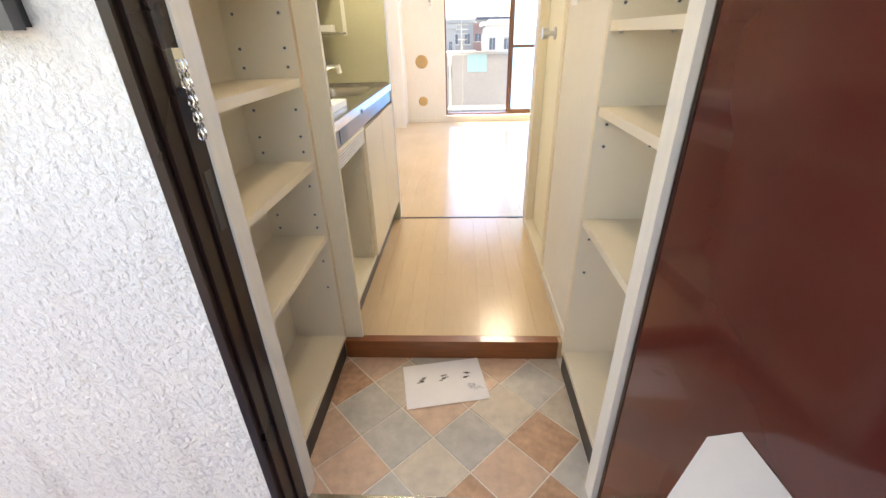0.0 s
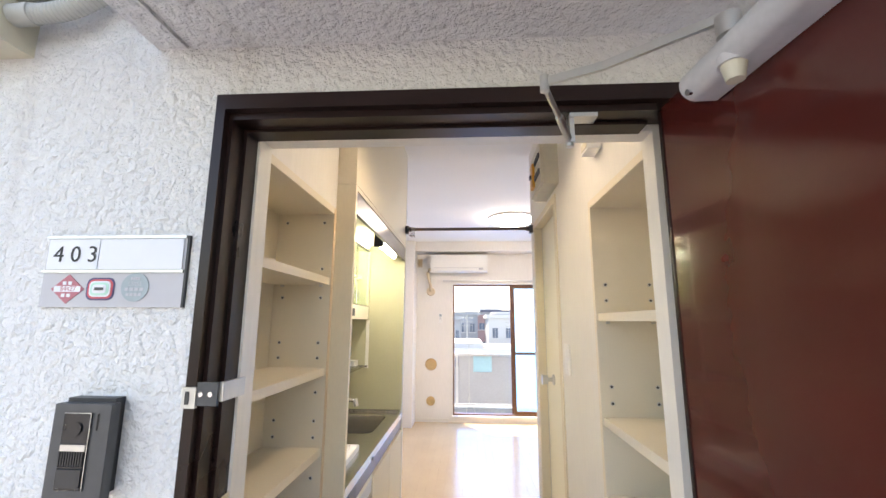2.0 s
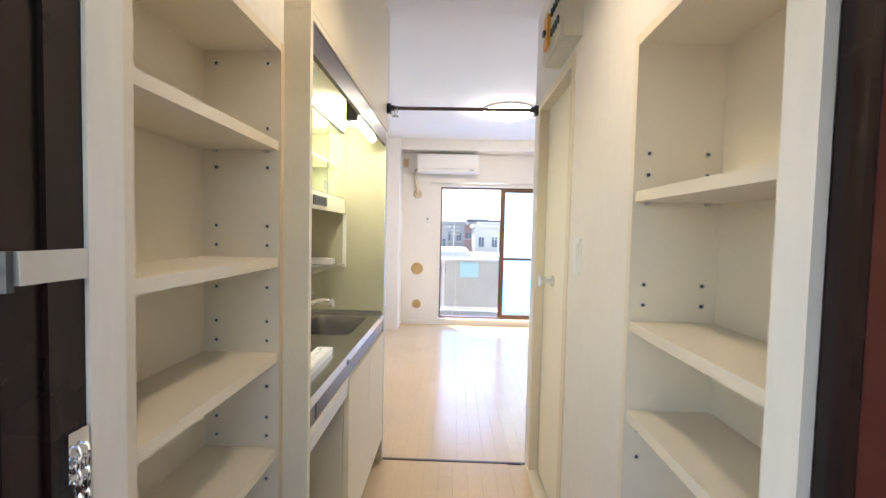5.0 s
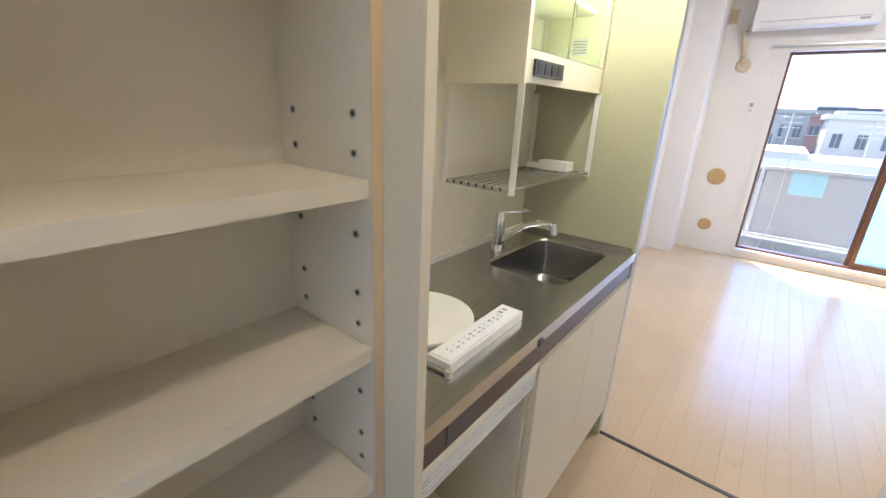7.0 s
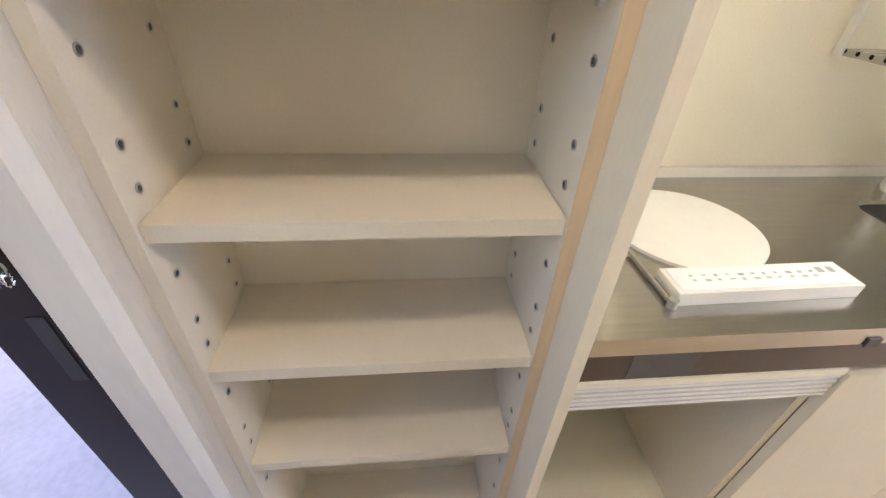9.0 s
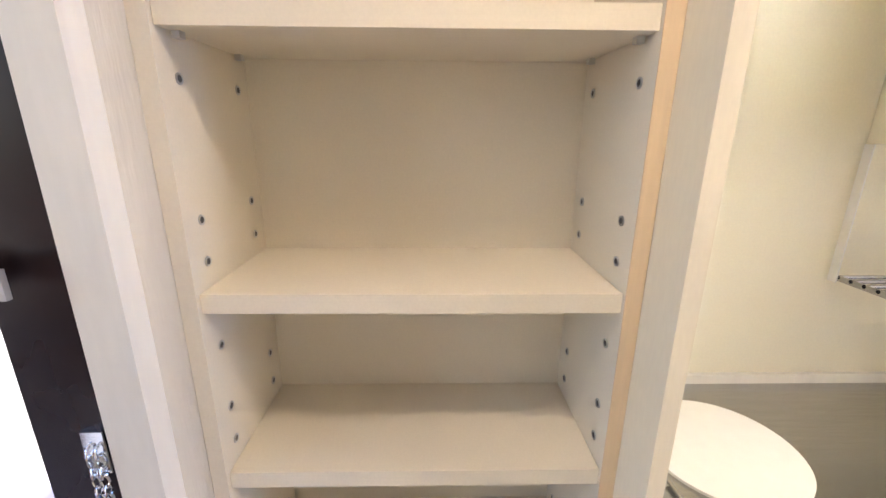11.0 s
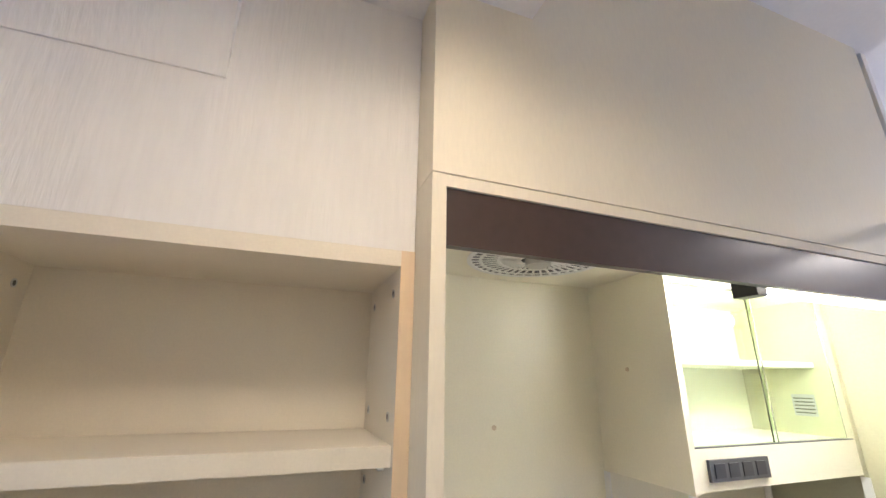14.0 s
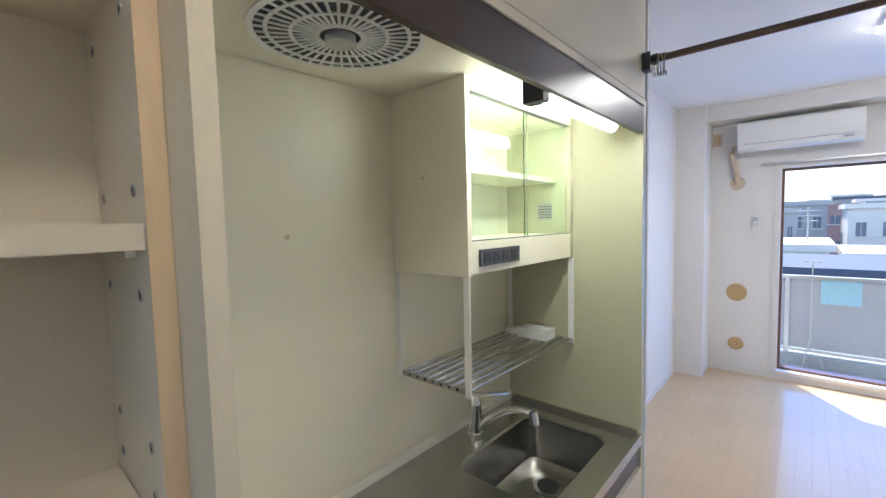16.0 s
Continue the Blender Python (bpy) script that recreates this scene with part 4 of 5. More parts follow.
for k in range(7):
    hook = thing("s_hook", "small steel S-hook hanging on the tension rod", "hook", group="hooks on the rod")
    hx, lean = 0.044 + 0.0052 * k, 0.12 * (k % 3 - 1)
    pts = []
    for q in range(23):
        u = q / 22
        if u < 0.5:
            an = radians(-30 + 210 * (u / 0.5))
            pts.append((hx, 1.150 + 0.0125 * math.cos(an), 1.928 + 0.0125 * math.sin(an)))
        else:
            an = radians(180 - 230 * ((u - 0.5) / 0.5))
            pts.append((hx + lean * 0.02 * u, 1.150 + 0.002 - 0.0145 * math.cos(an) * -1.0, 1.902 - 0.020 * math.sin(radians(20 + 140 * (u - 0.5) / 0.5))))
    tube("wire", pts, 0.0016, STEEL, hook, "", 6)


# ---------------------------------------------------------------- right side of the hall
def bathroom_door():
    d = tagged(thing("door_2", "", ""), "closed cream bathroom door in a cream frame with a round knob", "door", "", "structure")
    for a, b in (((0.806, 0.476, 0.0), (0.93, 0.516, 1.94)), ((0.806, 1.062, 0.0), (0.93, 1.10, 1.94)), ((0.806, 0.516, 1.905), (0.93, 1.062, 1.94)),
                 ((0.800, 0.44, 0.0), (0.93, 1.10, 0.045))):
        box_part("frame", a, b, CREAM, d, "", 0.002)
    leaf = box_part("leaf", (0.852, 0.519, 0.050), (0.885, 1.059, 1.902), KCREAM, d, "cream flush door leaf", 0.002)
    box_part("gasket", (0.8505, 0.5165, 0.048), (0.8518, 0.521, 1.903), ALU, d, "metal edge strip", 0)
    box_part("gasket", (0.8505, 1.055, 0.048), (0.8518, 1.0615, 1.903), ALU, d, "metal edge strip", 0)
    cyl_part("rosette", (0.8518, 0.872, 1.062), (0.845, 0.872, 1.062), 0.026, ALU, leaf)
    kn = cyl_part("knob_stem", (0.845, 0.872, 1.062), (0.815, 0.872, 1.062), 0.010, ALU, leaf)
    cyl_part("knob", (0.818, 0.872, 1.062), (0.790, 0.872, 1.062), 0.021, ALU, kn, "satin steel round knob", 0.026, bevel=0.003)
    return d


bathroom_door()


def wall_switch():
    s = thing("light_switch", "white plastic triple light switch plate on the hallway wall", "switch")
    box_part("plate", (0.804, 0.330, 1.148), (0.8118, 0.402, 1.268), PLASTIC_W, s, "", 0.003)
    for i in range(3):
        box_part("rocker", (0.8005, 0.350, 1.165 + i * 0.030), (0.8038, 0.382, 1.190 + i * 0.030), PLASTIC_W, s, "", 0.0012)
    return s


wall_switch()


def breaker_box():
    b = thing("breaker_panel", "cream plastic breaker panel with a yellow main switch", "breaker panel")
    box_part("case", (0.745, 0.400, 1.965), (0.8118, 0.690, 2.178), PLASTIC_C, b, "", 0.005)
    box_part("cover", (0.735, 0.408, 1.973), (0.7448, 0.682, 2.170), PLASTIC_C, b, "", 0.003)
    m = box_part("main_switch", (0.722, 0.560, 2.00), (0.7348, 0.62, 2.12), PLASTIC_O, b, "yellow main switch block", 0.003)
    box_part("lever", (0.712, 0.578, 2.048), (0.7218, 0.602, 2.066), PLASTIC_B, m, "", 0.001)
    for i in range(4):
        box_part("breaker_toggle", (0.727, 0.425 + i * 0.032, 2.095), (0.7348, 0.440 + i * 0.032, 2.120), PLASTIC_B, b, "", 0.001)
        box_part("breaker_toggle", (0.727, 0.425 + i * 0.032, 2.020), (0.7348, 0.440 + i * 0.032, 2.045), PLASTIC_G, b, "", 0.001)
    return b


breaker_box()
wb = thing("door_chime", "small white plastic chime box high on the entrance wall", "chime")
box_part("case", (0.752, -0.235, 1.852), (0.7896, -0.165, 1.915), PLASTIC_W, wb, "", 0.004)
box_part("grille", (0.750, -0.225, 1.860), (0.7518, -0.175, 1.880), PLASTIC_C, wb, "", 0.0005)
sd = thing("smoke_detector", "round cream smoke detector on the hallway ceiling", "smoke detector")
cyl_part("base", (0.37, 0.81, CEIL_Z), (0.37, 0.81, CEIL_Z - 0.016), 0.05, PLASTIC_C, sd, seg=32)
cyl_part("dome", (0.37, 0.81, CEIL_Z - 0.016), (0.37, 0.81, CEIL_Z - 0.044), 0.043, TAPE, sd, "", 0.026, seg=32, bevel=0.003)



def dome_bm(cx, cy, z, r, drop, n=40, rows=7):
    bm = bmesh.new()
    rings = []
    for j in range(rows):
        a = radians(90 * j / rows)
        rings.append([bm.verts.new((cx + r * math.cos(a) * math.cos(2 * math.pi * k / n), cy + r * math.cos(a) * math.sin(2 * math.pi * k / n), z - drop * math.sin(a))) for k in range(n)])
    tip = bm.verts.new((cx, cy, z - drop))
    for p, q in zip(rings, rings[1:]):
        for k in range(n):
            bm.faces.new((p[k], p[(k + 1) % n], q[(k + 1) % n], q[k]))
    for k in range(n):
        bm.faces.new((rings[-1][k], rings[-1][(k + 1) % n], tip))
    return bm


# the ceiling lamp of the hall, which casts the boards' shadows on the shelves
hl = thing("entrance_lamp", "small round lit downlight under the entrance beam", "lamp")
LX, LY, LR = 0.42, -0.06, 0.085
bm = bmesh.new()
profile = ((LR, 0.0), (LR + 0.018, 0.0), (LR + 0.018, -0.040), (LR, -0.040))
rings = [[bm.verts.new((LX + r * math.cos(2 * math.pi * k / 40), LY + r * math.sin(2 * math.pi * k / 40), BEAM_Z - 0.0005 + z)) for k in range(40)] for r, z in profile]
for p, q in zip(rings, rings[1:] + rings[:1]):
    for k in range(40):
        bm.faces.new((p[k], p[(k + 1) % 40], q[(k + 1) % 40], q[k]))
part("housing", bm, PLASTIC_W, hl, "", 0, True)
cyl_part("diffuser", (LX, LY, BEAM_Z - 0.003), (LX, LY, BEAM_Z - 0.012), LR - 0.0005, HALLM, hl, "glowing milky disc", seg=40)

# ---------------------------------------------------------------- main room


def ceiling_lamp():
    l = thing("ceiling_lamp", "round lit white ceiling lamp", "lamp")
    cx, cy, R = 0.88, 2.95, 0.235
    cyl_part("base", (cx, cy, 2.4598), (cx, cy, 2.436), R + 0.006, PLASTIC_W, l, "", seg=48)
    bm = dome_bm(cx, cy, 2.4355, R, 0.062, 48, 8)
    part("dome", bm, DOME, l, "glowing milky dome", 0, True)
    return l


ceiling_lamp()


def air_conditioner():
    a = thing("air_conditioner", "white wall-mounted air conditioner above the window", "air conditioner")
    x0, x1, z0, z1 = -0.105, 0.690, 2.040, 2.300
    prof = ((4.5695, z0 + 0.02), (4.5695, z1), (4.40, z1), (4.365, z1 - 0.02), (4.355, z0 + 0.07), (4.385, z0 + 0.012), (4.43, z0))
    bm = bmesh.new()
    e = [[bm.verts.new((x, y, z)) for y, z in prof] for x in (x0, x1)]
    k = len(prof)
    for i in range(k):
        bm.faces.new((e[0][i], e[0][(i + 1) % k], e[1][(i + 1) % k], e[1][i]))
    bm.faces.new(e[0][::-1]), bm.faces.new(e[1])
    part("body", bm, PLASTIC_W, a, "", 0.006, True)
    box_part("flap", (x0 + 0.05, 4.362, z0 + 0.022), (x1 - 0.15, 4.378, z0 + 0.055), PLASTIC_W, a, "", 0.003)
    box_part("slot", (x0 + 0.05, 4.3555, z0 + 0.058), (x1 - 0.05, 4.3605, z0 + 0.062), GREYINK, a, "", 0)
    box_part("indicator", (x1 - 0.12, 4.361, z0 + 0.035), (x1 - 0.06, 4.372, z0 + 0.050), GREYINK, a, "", 0.001)
    tube("pipe_cover", [(-0.106, 4.53, 2.10), (-0.15, 4.53, 2.09), (-0.165, 4.53, 2.05), (-0.14, 4.53, 1.95), (-0.12, 4.53, 1.84), (-0.118, 4.565, 1.79)], 0.022, TAPE, a, "tan taped pipe", 12)
    cyl_part("wall_cap", (-0.118, 4.5698, 1.78), (-0.118, 4.555, 1.78), 0.062, TAPE, a, "round tan pipe cap", 0.05, seg=28)
    return a


air_conditioner()
for z, r in ((0.765, 0.082), (0.275, 0.062)):
    v = thing("wall_vent_cap", "round tan plastic cap on the white wall", "vent cap", group="round wall caps")
    cyl_part("disc", (-0.106, 4.5698, z), (-0.106, 4.556, z), r, CAPTAN, v, "", r * 0.9, seg=36)
    cyl_part("inner_disc", (-0.106, 4.5558, z), (-0.106, 4.552, z), r * 0.72, CAPTAN, v, "", seg=32)
    for q in (0.22, 0.40, 0.56):
        pts = [(-0.106 + r * q * math.cos(2 * math.pi * k / 28), 4.5515, z + r * q * math.sin(2 * math.pi * k / 28)) for k in range(29)]
        tube("rib", pts, 0.0028, CAPTAN, v, "", 6)
    box_part("grip", (-0.106 - r * 0.12, 4.547, z - 0.006), (-0.106 + r * 0.12, 4.5518, z + 0.006), CAPTAN, v, "", 0.002)
so = thing("wall_socket", "beige double socket near the ceiling", "socket")
box_part("plate", (-0.315, 4.562, 2.135), (-0.245, 4.5698, 2.255), TAPE, so, "", 0.003)
for x in (-0.297, -0.272):
    box_part("outlet", (x, 4.559, 2.16), (x + 0.010, 4.5618, 2.235), CAPTAN, so, "", 0.001)
rc = thing("remote_control", "white air conditioner remote with green display in wall holder", "remote control")
box_part("holder", (0.000, 4.5505, 1.335), (0.050, 4.5698, 1.40), PLASTIC_W, rc, "", 0.003)
box_part("body", (0.003, 4.548, 1.342), (0.047, 4.5503, 1.475), PLASTIC_W, rc, "", 0.001)
box_part("display", (0.010, 4.5462, 1.425), (0.040, 4.5478, 1.462), GREENGREY, rc, "grey-green display", 0)
for k in range(4):
    box_part("button", (0.011 + 0.016 * (k % 2), 4.5462, 1.385 + 0.016 * (k // 2)), (0.022 + 0.016 * (k % 2), 4.5478, 1.394 + 0.016 * (k // 2)), GREYINK, rc, "", 0)


def window():
    w = tagged(thing("window_1", "", ""), "large sliding balcony window with bronze sashes, clear half open", "window", "", "structure")
    y = BACK
    for a, b in (((WX0 - 0.045, y - 0.012, WZ0 - 0.03), (WX0 - 0.001, y - 0.0005, WZ1 + 0.045)), ((WX1 + 0.001, y - 0.012, WZ0 - 0.03), (WX1 + 0.045, y - 0.0005, WZ1 + 0.045)),
                 ((WX0 - 0.001, y - 0.012, WZ1 + 0.001), (WX1 + 0.001, y - 0.0005, WZ1 + 0.045)), ((WX0 - 0.02, y - 0.02, WZ0 - 0.03), (WX1 + 0.02, y - 0.0005, WZ0))):
        box_part("casing", a, b, WHITE_TRIM, w, "", 0.002)
    for a, b in (((WX0, y + 0.04, WZ0), (WX0 + 0.02, y + 0.12, WZ1)), ((WX1 - 0.02, y + 0.04, WZ0), (WX1, y + 0.12, WZ1)),
                 ((WX0 + 0.02, y + 0.04, WZ1 - 0.02), (WX1 - 0.02, y + 0.12, WZ1)), ((WX0 + 0.02, y + 0.04, WZ0), (WX1 - 0.02, y + 0.12, WZ0 + 0.02))):
        box_part("frame", a, b, BRONZE, w, "", 0.001)

    def sash(x0, x1, yy, glass, rail):
        s = box_part("sash_stile", (x0, yy, WZ0 + 0.021), (x0 + 0.036, yy + 0.026, WZ1 - 0.021), BRONZE, w, "", 0.001)
        box_part("sash_stile", (x1 - 0.036, yy, WZ0 + 0.021), (x1, yy + 0.026, WZ1 - 0.021), BRONZE, w, "", 0.001)
        for z in (WZ0 + 0.021, WZ1 - 0.057) + ((0.90,) if rail else ()):
            box_part("sash_rail", (x0 + 0.036, yy + 0.001, z), (x1 - 0.036, yy + 0.025, z + 0.036), BRONZE, w, "", 0.001)
        zs = (WZ0 + 0.057, 0.90, WZ1 - 0.057) if rail else (WZ0 + 0.057, WZ1 - 0.057)
        for a, b in zip(zs, zs[1:]):
            g = box_part("pane", (x0 + 0.036, yy + 0.010, a + (0.036 if a == 0.90 else 0)), (x1 - 0.036, yy + 0.015, b), glass, w, "frosted greenish glass pane" if rail else "", 0)
            g.visible_shadow = False
    sash(1.045, WX1 - 0.022, y + 0.05, FROST, True)
    sash(1.02, WX1 - 0.022, y + 0.086, FROST, True)
    return w


window()
cr = thing("curtain_rail", "slim grey curtain rail above the window", "curtain rail")
box_part("rail", (0.06, 4.515, 1.925), (1.88, 4.535, 1.94), ALU, cr, "", 0.002)
for x in (0.10, 0.95, 1.80):
    box_part("bracket", (x, 4.535, 1.925), (x + 0.02, 4.5695, 1.945), ALU, cr, "", 0.001)

# ---------------------------------------------------------------- balcony and distance
structure("balcony_floor", [((-1.6, BACK + 0.15, -0.3), (4.0, 5.75, -0.10))], BALCFLOOR, "grey-green waterproofed balcony floor", 0, "balcony")
structure("balcony_kerb", [((-1.6, 5.50, -0.10), (4.0, 5.75, 0.0))], BALCFLOOR, "low concrete kerb at the balcony edge", 0.004, "balcony")


def balcony_rail():
    b = thing("balcony_railing", "grey panelled balcony railing with an aluminium handrail", "railing")
    box_part("handrail", (-1.6, 5.575, 0.80), (4.0, 5.645, 0.835), ALU, b, "", 0.004)
    box_part("bottom_rail", (-1.6, 5.595, 0.025), (4.0, 5.625, 0.055), ALU, b, "", 0.002)
    for x in (-1.2, 0.235, 1.67, 3.1):
        box_part("post", (x - 0.02, 5.585, 0.0), (x + 0.02, 5.635, 0.80), ALU, b, "", 0.002)
    for x in (-1.2, 0.235, 1.67):
        box_part("panel", (x + 0.03, 5.605, 0.06), (x + 1.405, 5.612, 0.795), BALC, b, "grey translucent infill panel", 0)
    box_part("notice_board", (0.50, 5.600, 0.55), (0.80, 5.6045, 0.83), LIGHTBLUE, b, "pale blue square sheet behind the panel", 0)
    return b


balcony_rail()
dr = thing("drying_pole", "thin white laundry prop standing on the balcony", "laundry pole")
cyl_part("pole", (0.43, 5.45, 0.09), (0.43, 5.45, 1.0), 0.005, CONDUIT, dr, seg=8)
for a in (0, 2.1, 4.2):
    cyl_part("foot", (0.43, 5.45, 0.22), (0.43 + 0.11 * math.cos(a), 5.45 + 0.03 * math.sin(a), -0.098), 0.004, CONDUIT, dr, seg=6)
cyl_part("fork", (0.36, 5.45, 1.0), (0.50, 5.45, 1.0), 0.006, CONDUIT, dr, seg=8)

structure("ground", [((-400, -400, -10.4), (400, 400, -10.2))], ASPHALT, "asphalt streets far below", 0, "ground")


def house(x0, x1, y0, y1, top, wall, roof=None, storeys=3, cols=4, label="white rendered house with rows of windows"):
    h = thing("house", label, "house", group="houses beyond the balcony")
    box_part("wall", (x0, y0, -10.19), (x1, y1, top), wall, h, "", 0)
    box_part("roof", (x0 - 0.2, y0 - 0.2, top + 0.004), (x1 + 0.2, y1 + 0.2, top + 0.35), roof or wall, h, "", 0.05)
    w = (x1 - x0) / cols
    for s in range(storeys):
        z = top - 1.9 - s * 2.8
        for c in range(cols):
            win = box_part("window", (x0 + (c + 0.30) * w, y0 - 0.04, z), (x0 + (c + 0.70) * w, y0 - 0.004, z + 0.95), HAZEWIN, h, "", 0)
            box_part("frame", (x0 + (c + 0.49) * w, y0 - 0.07, z), (x0 + (c + 0.51) * w, y0 - 0.0404, z + 0.95), BW[0], win, "", 0)
            box_part("sill", (x0 + (c + 0.18) * w, y0 - 0.12, z - 0.1), (x0 + (c + 0.82) * w, y0 - 0.004, z - 0.005), BW[0], win, "", 0)
    return h


house(-9, 14, 13.0, 17.0, -0.15, BW[1], ROOFB, 1, 8, "long low building with a slate blue parapet roof")
house(-2.6, 1.2, 26, 33, -0.35, BW[0], None, 2, 3)
house(1.8, 7.5, 25, 31, -0.65, BW[0], BW[0], 2, 4)
house(-8.5, -3.0, 28, 36, 0.2, BW[2], None, 3, 4, "beige rendered apartment house")
house(2.5, 9.0, 40, 48, 1.7, BW[0], None, 3, 5)
house(-4.5, 1.6, 46, 54, 2.1, BW[1], None, 3, 5, "grey rendered apartment house")
house(-1.5, -0.2, 38, 42, 1.5, BW[1], None, 2, 2, "small house with grey walls")
house(9.5, 17, 30, 40, 1.4, BW[0], None, 4, 5)
house(-16, -9, 36, 46, 1.5, BW[0], None, 3, 5)
house(-30, -17, 52, 62, 3.6, BW[2], None, 4, 8, "beige rendered apartment house")
house(10, 24, 58, 68, 4.1, BW[1], None, 4, 9, "grey rendered apartment house")
hr = random.Random(23)
for k in range(34):
    y = 56 + 3.2 * k + 4 * hr.random()
    x = (hr.random() - 0.42) * y * 0.75
    w = 4 + 6 * hr.random()
    house(x, x + w, y, y + 6, 1.2 + (y - 30) * 0.022 + 1.6 * hr.random(), BW[hr.choice((0, 0, 0, 1, 2, 3))], hr.choice((None, None, ROOFB)), 2, max(2, int(w / 2)), "distant rendered house in the town")
for i, (x, y, t) in enumerate(((0.4, 27, 2.6), (3.4, 27, 2.8), (5.6, 41, 5.4))):
    a = thing("antenna", "thin rooftop mast on a house", "antenna")
    base = {0: 0.0, 1: -0.296, 2: 2.054}[i]
    cyl_part("mast", (x, y, base), (x, y, base + 1.8), 0.03, CONDUIT, a, seg=6)
    for k in range(3):
        cyl_part("crossbar", (x - 0.4, y, base + 1.1 + k * 0.25), (x + 0.4, y, base + 1.1 + k * 0.25), 0.015, CONDUIT, a, seg=5)

# added blue area lamp outside the window: fills the room, tints the floor's reflection
win_fill = new("window_fill_lamp", bpy.data.lights.new("window_fill_lamp", "AREA"))
win_fill.data.shape, win_fill.data.size, win_fill.data.size_y = "RECTANGLE", 1.45, 1.7
win_fill.data.energy, win_fill.data.color = WINDOW_FILL, (0.06, 0.30, 1.0)
win_fill.matrix_world = look((0.98, BACK + 0.20, 0.98), (0.98, 0.0, 0.7))


# ---------------------------------------------------------------- small things on the floor
def paper_sheet():
    p = thing("paper_notice", "white sheet of paper with printed marks on the tiled floor", "paper")
    m = Matrix.Translation((0.348, -0.168, FLOOR + 0.0015)) @ Matrix.Rotation(radians(11), 4, "Z")
    bm = bmesh.new()
    n = 6
    g = [[bm.verts.new(m @ Vector((-0.1485 + 0.297 * i / n, -0.105 + 0.21 * j / n, 0.0008 + 0.0015 * abs(math.sin(i * 1.3 + j))))) for i in range(n + 1)] for j in range(n + 1)]
    for j in range(n):
        for i in range(n):
            bm.faces.new((g[j][i], g[j][i + 1], g[j + 1][i + 1], g[j + 1][i]))
    sh = part("sheet", bm, PAPER, p)
    rnd = random.Random(2)
    for c in (-0.085, 0.0, 0.085):
        for k in range(7):
            bm = bmesh.new()
            x, y = c + (rnd.random() - 0.5) * 0.026, 0.02 + (rnd.random() - 0.5) * 0.026
            bm_box(bm, (x - 0.007, y - 0.0018, 0.0028), (x + 0.007, y + 0.0018, 0.0032), m @ Matrix.Rotation(0.0, 4, "Z"))
            part("printed_character", bm, INK, sh)
    for k in range(8):
        bm = bmesh.new()
        a, b = (0.08 + rnd.random() * 0.05, -0.075 + rnd.random() * 0.05), rnd.random() * 3
        bm_box(bm, (-0.014, -0.0006, 0.0028), (0.014, 0.0006, 0.0032), m @ Matrix.Translation((a[0], a[1], 0)) @ Matrix.Rotation(b, 4, "Z"))
        part("sketch_line", bm, GREYINK, sh)
    return p


paper_sheet()

# ---------------------------------------------------------------- floor pieces
tile_floor = tagged(thing("floor_entrance", "", ""), "diagonal vinyl stone tiles in grey, sand, peach and terracotta", "floor", "", "structure")


def clip(poly, axis, limit, keep_less):
    out = []
    for p, q in zip(poly, poly[1:] + poly[:1]):
        a, b = (p[axis] <= limit) == keep_less or p[axis] == limit, (q[axis] <= limit) == keep_less or q[axis] == limit
        if a:
            out.append(p)
        if a != b:
            s = (limit - p[axis]) / (q[axis] - p[axis])
            out.append(tuple(u + s * (v - u) for u, v in zip(p, q)))
    return out


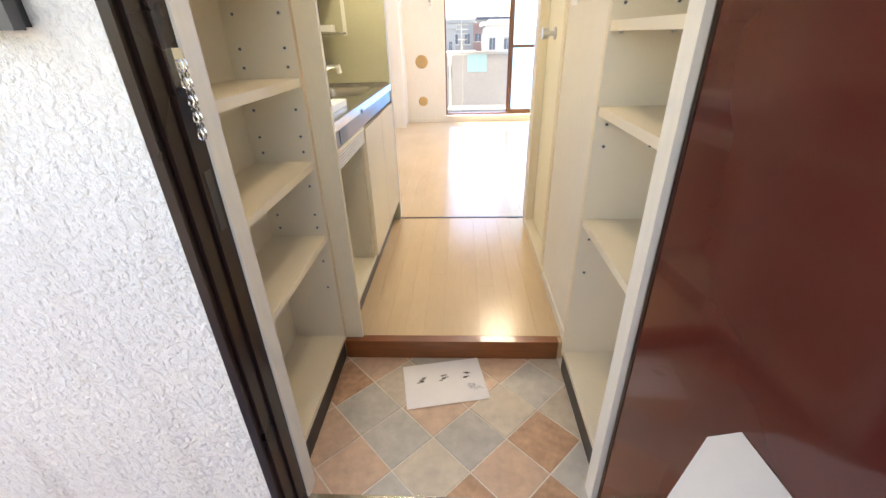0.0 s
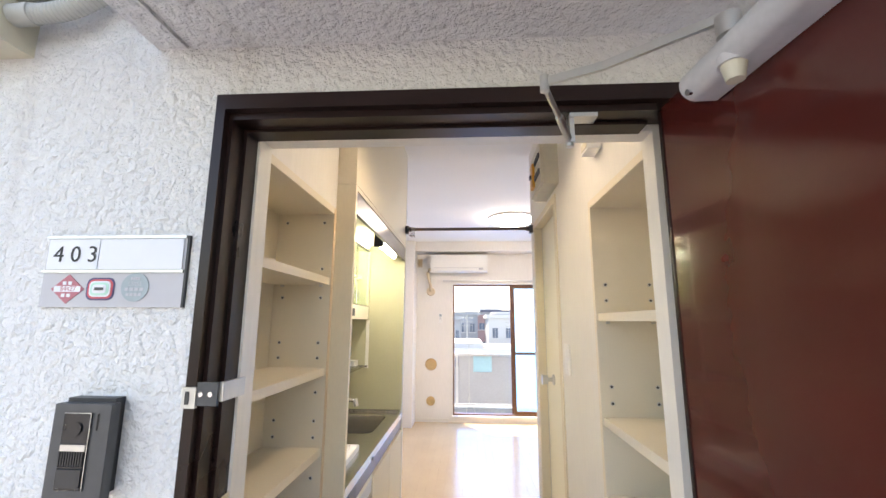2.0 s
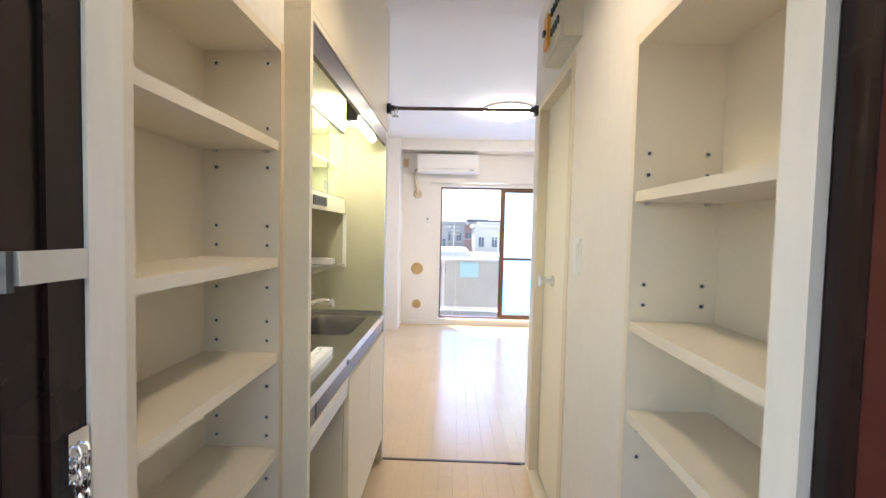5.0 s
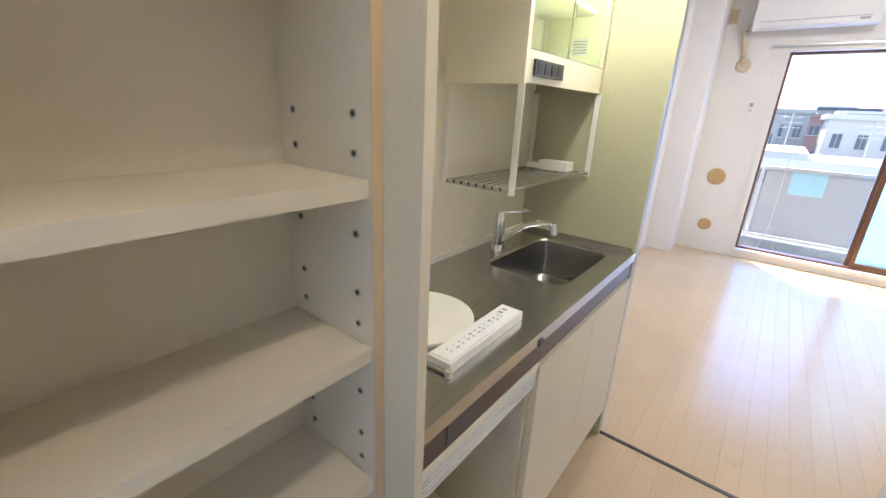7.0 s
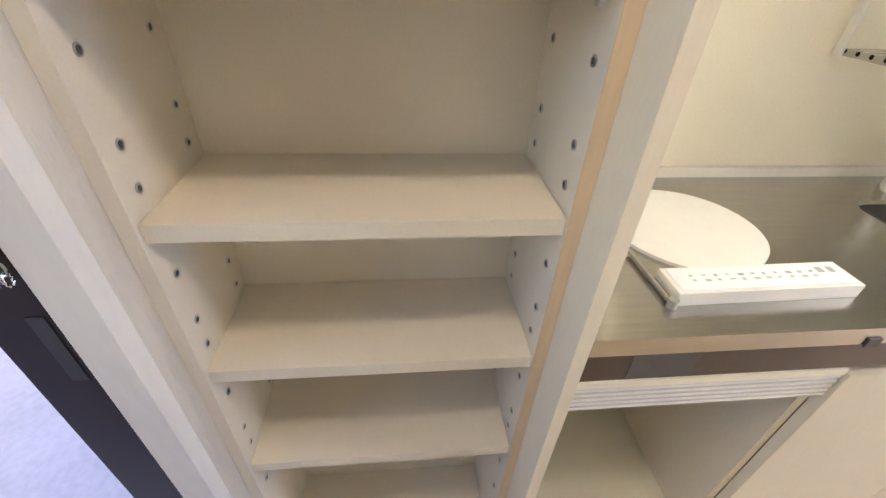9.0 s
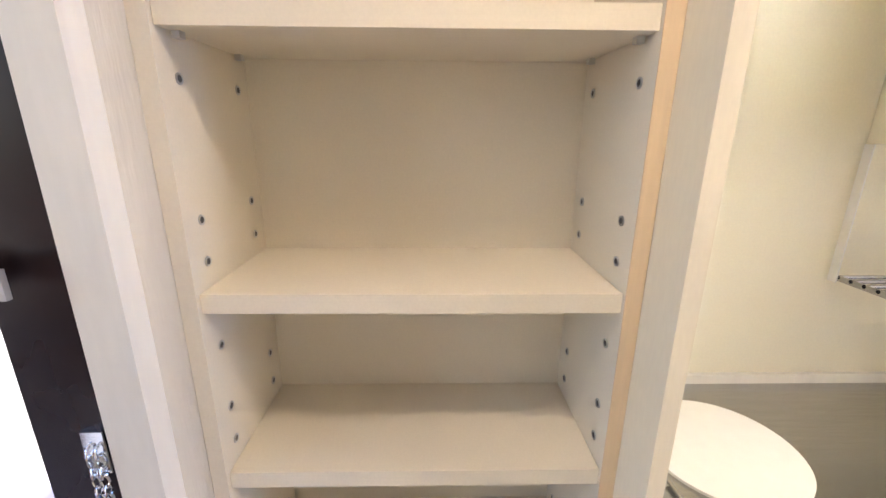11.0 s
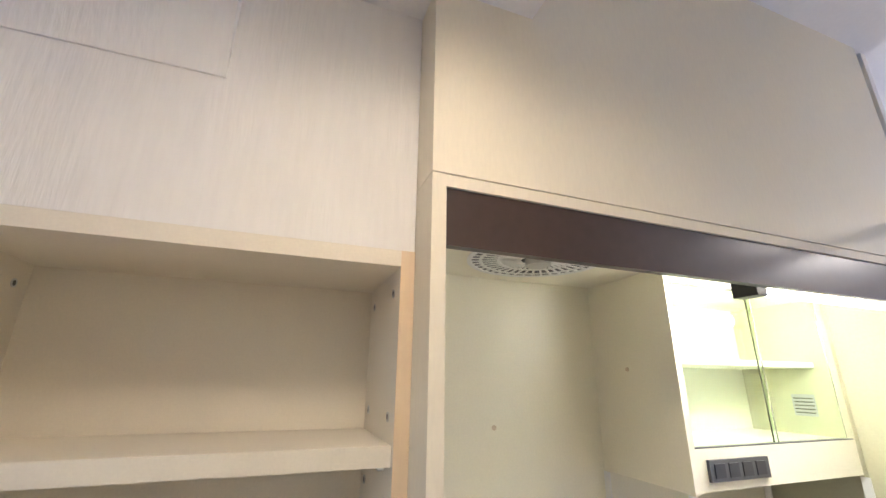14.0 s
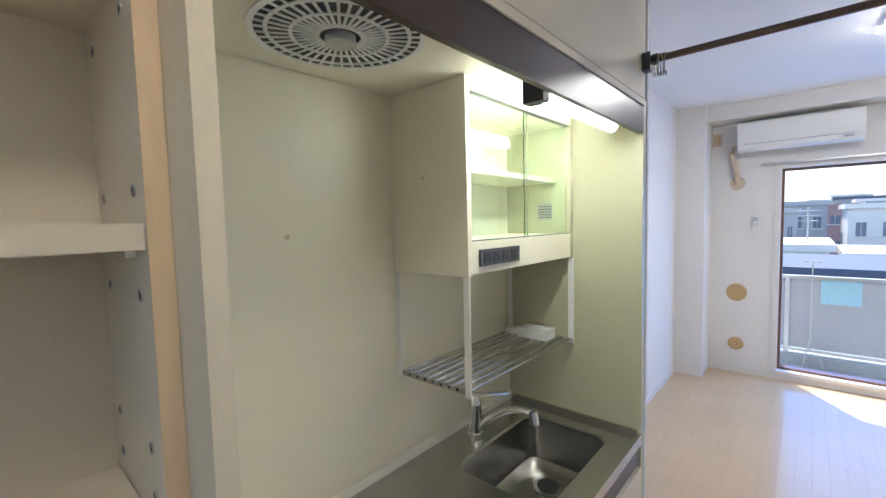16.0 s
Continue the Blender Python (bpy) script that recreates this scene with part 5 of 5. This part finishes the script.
tr = random.Random(11)
H = 0.1175
for i in range(-8, 9):
    for j in range(-8, 9):
        if (i + j) % 2 == 0:
            continue
        cx, cy = 0.32 + i * H, -0.405 + j * H
        h = H - 0.0035
        poly = [(cx - h, cy), (cx, cy - h), (cx + h, cy), (cx, cy + h)]
        for ax, lim, less in ((0, -0.055, False), (0, 0.79, True), (1, -0.60, False), (1, -0.0375, True)):
            poly = clip(poly, ax, lim, less) if poly else poly
        if len(poly) < 3:
            continue
        bm = bmesh.new()
        top = [bm.verts.new((x, y, FLOOR)) for x, y in poly]
        bot = [bm.verts.new((x, y, FLOOR - 0.006)) for x, y in poly]
        bm.faces.new(top)
        for k in range(len(top)):
            bm.faces.new((top[k], bot[k], bot[(k + 1) % len(top)], top[(k + 1) % len(top)]))
        kind = ((i - j) // 2 + 2 * ((i + j) // 2)) % 4 if tr.random() < 0.6 else tr.randrange(4)
        part("tile", bm, TILES[kind], tile_floor)

wood = tagged(thing("floor", "", ""), "glossy light oak plank flooring", "floor", "", "structure")


def plank_mesh(w, l):
    bm = bmesh.new()
    c = 0.0004
    lo = [bm.verts.new(v) for v in ((0, 0, -0.006), (w, 0, -0.006), (w, l, -0.006), (0, l, -0.006))]
    mid = [bm.verts.new(v) for v in ((0, 0, -c), (w, 0, -c), (w, l, -c), (0, l, -c))]
    up = [bm.verts.new(v) for v in ((c, c, 0), (w - c, c, 0), (w - c, l - c, 0), (c, l - c, 0))]
    for a, b in ((lo, mid), (mid, up)):
        for k in range(4):
            bm.faces.new((a[k], a[(k + 1) % 4], b[(k + 1) % 4], b[k]))
    bm.faces.new(up)
    return mesh_of("plank", bm, FLOORW)


PLANKS = {}


def planks(x0, x1, y0, y1, w, length, rnd):
    n = int(math.ceil((x1 - x0) / w))
    for i in range(n):
        x = x0 + i * w
        ww = min(w, x1 - x)
        y = y0 - length * ((i * 0.37) % 1.0)
        while y < y1:
            a, b = max(y, y0), min(y + length, y1)
            if b - a > 0.01:
                key = (round(ww, 3), round(b - a, 3))
                if key not in PLANKS:
                    PLANKS[key] = plank_mesh(ww - 0.0002, b - a - 0.0002)
                o = new("plank", PLANKS[key])
                o.location, o.parent = (x, a, 0), wood
            y += length


planks(-0.045, 0.8115, 0.0, 1.19, 0.0757, 0.909, tr)
planks(ROOM_L, ROOM_R, 1.2055, BACK, 0.0757, 0.909, tr)
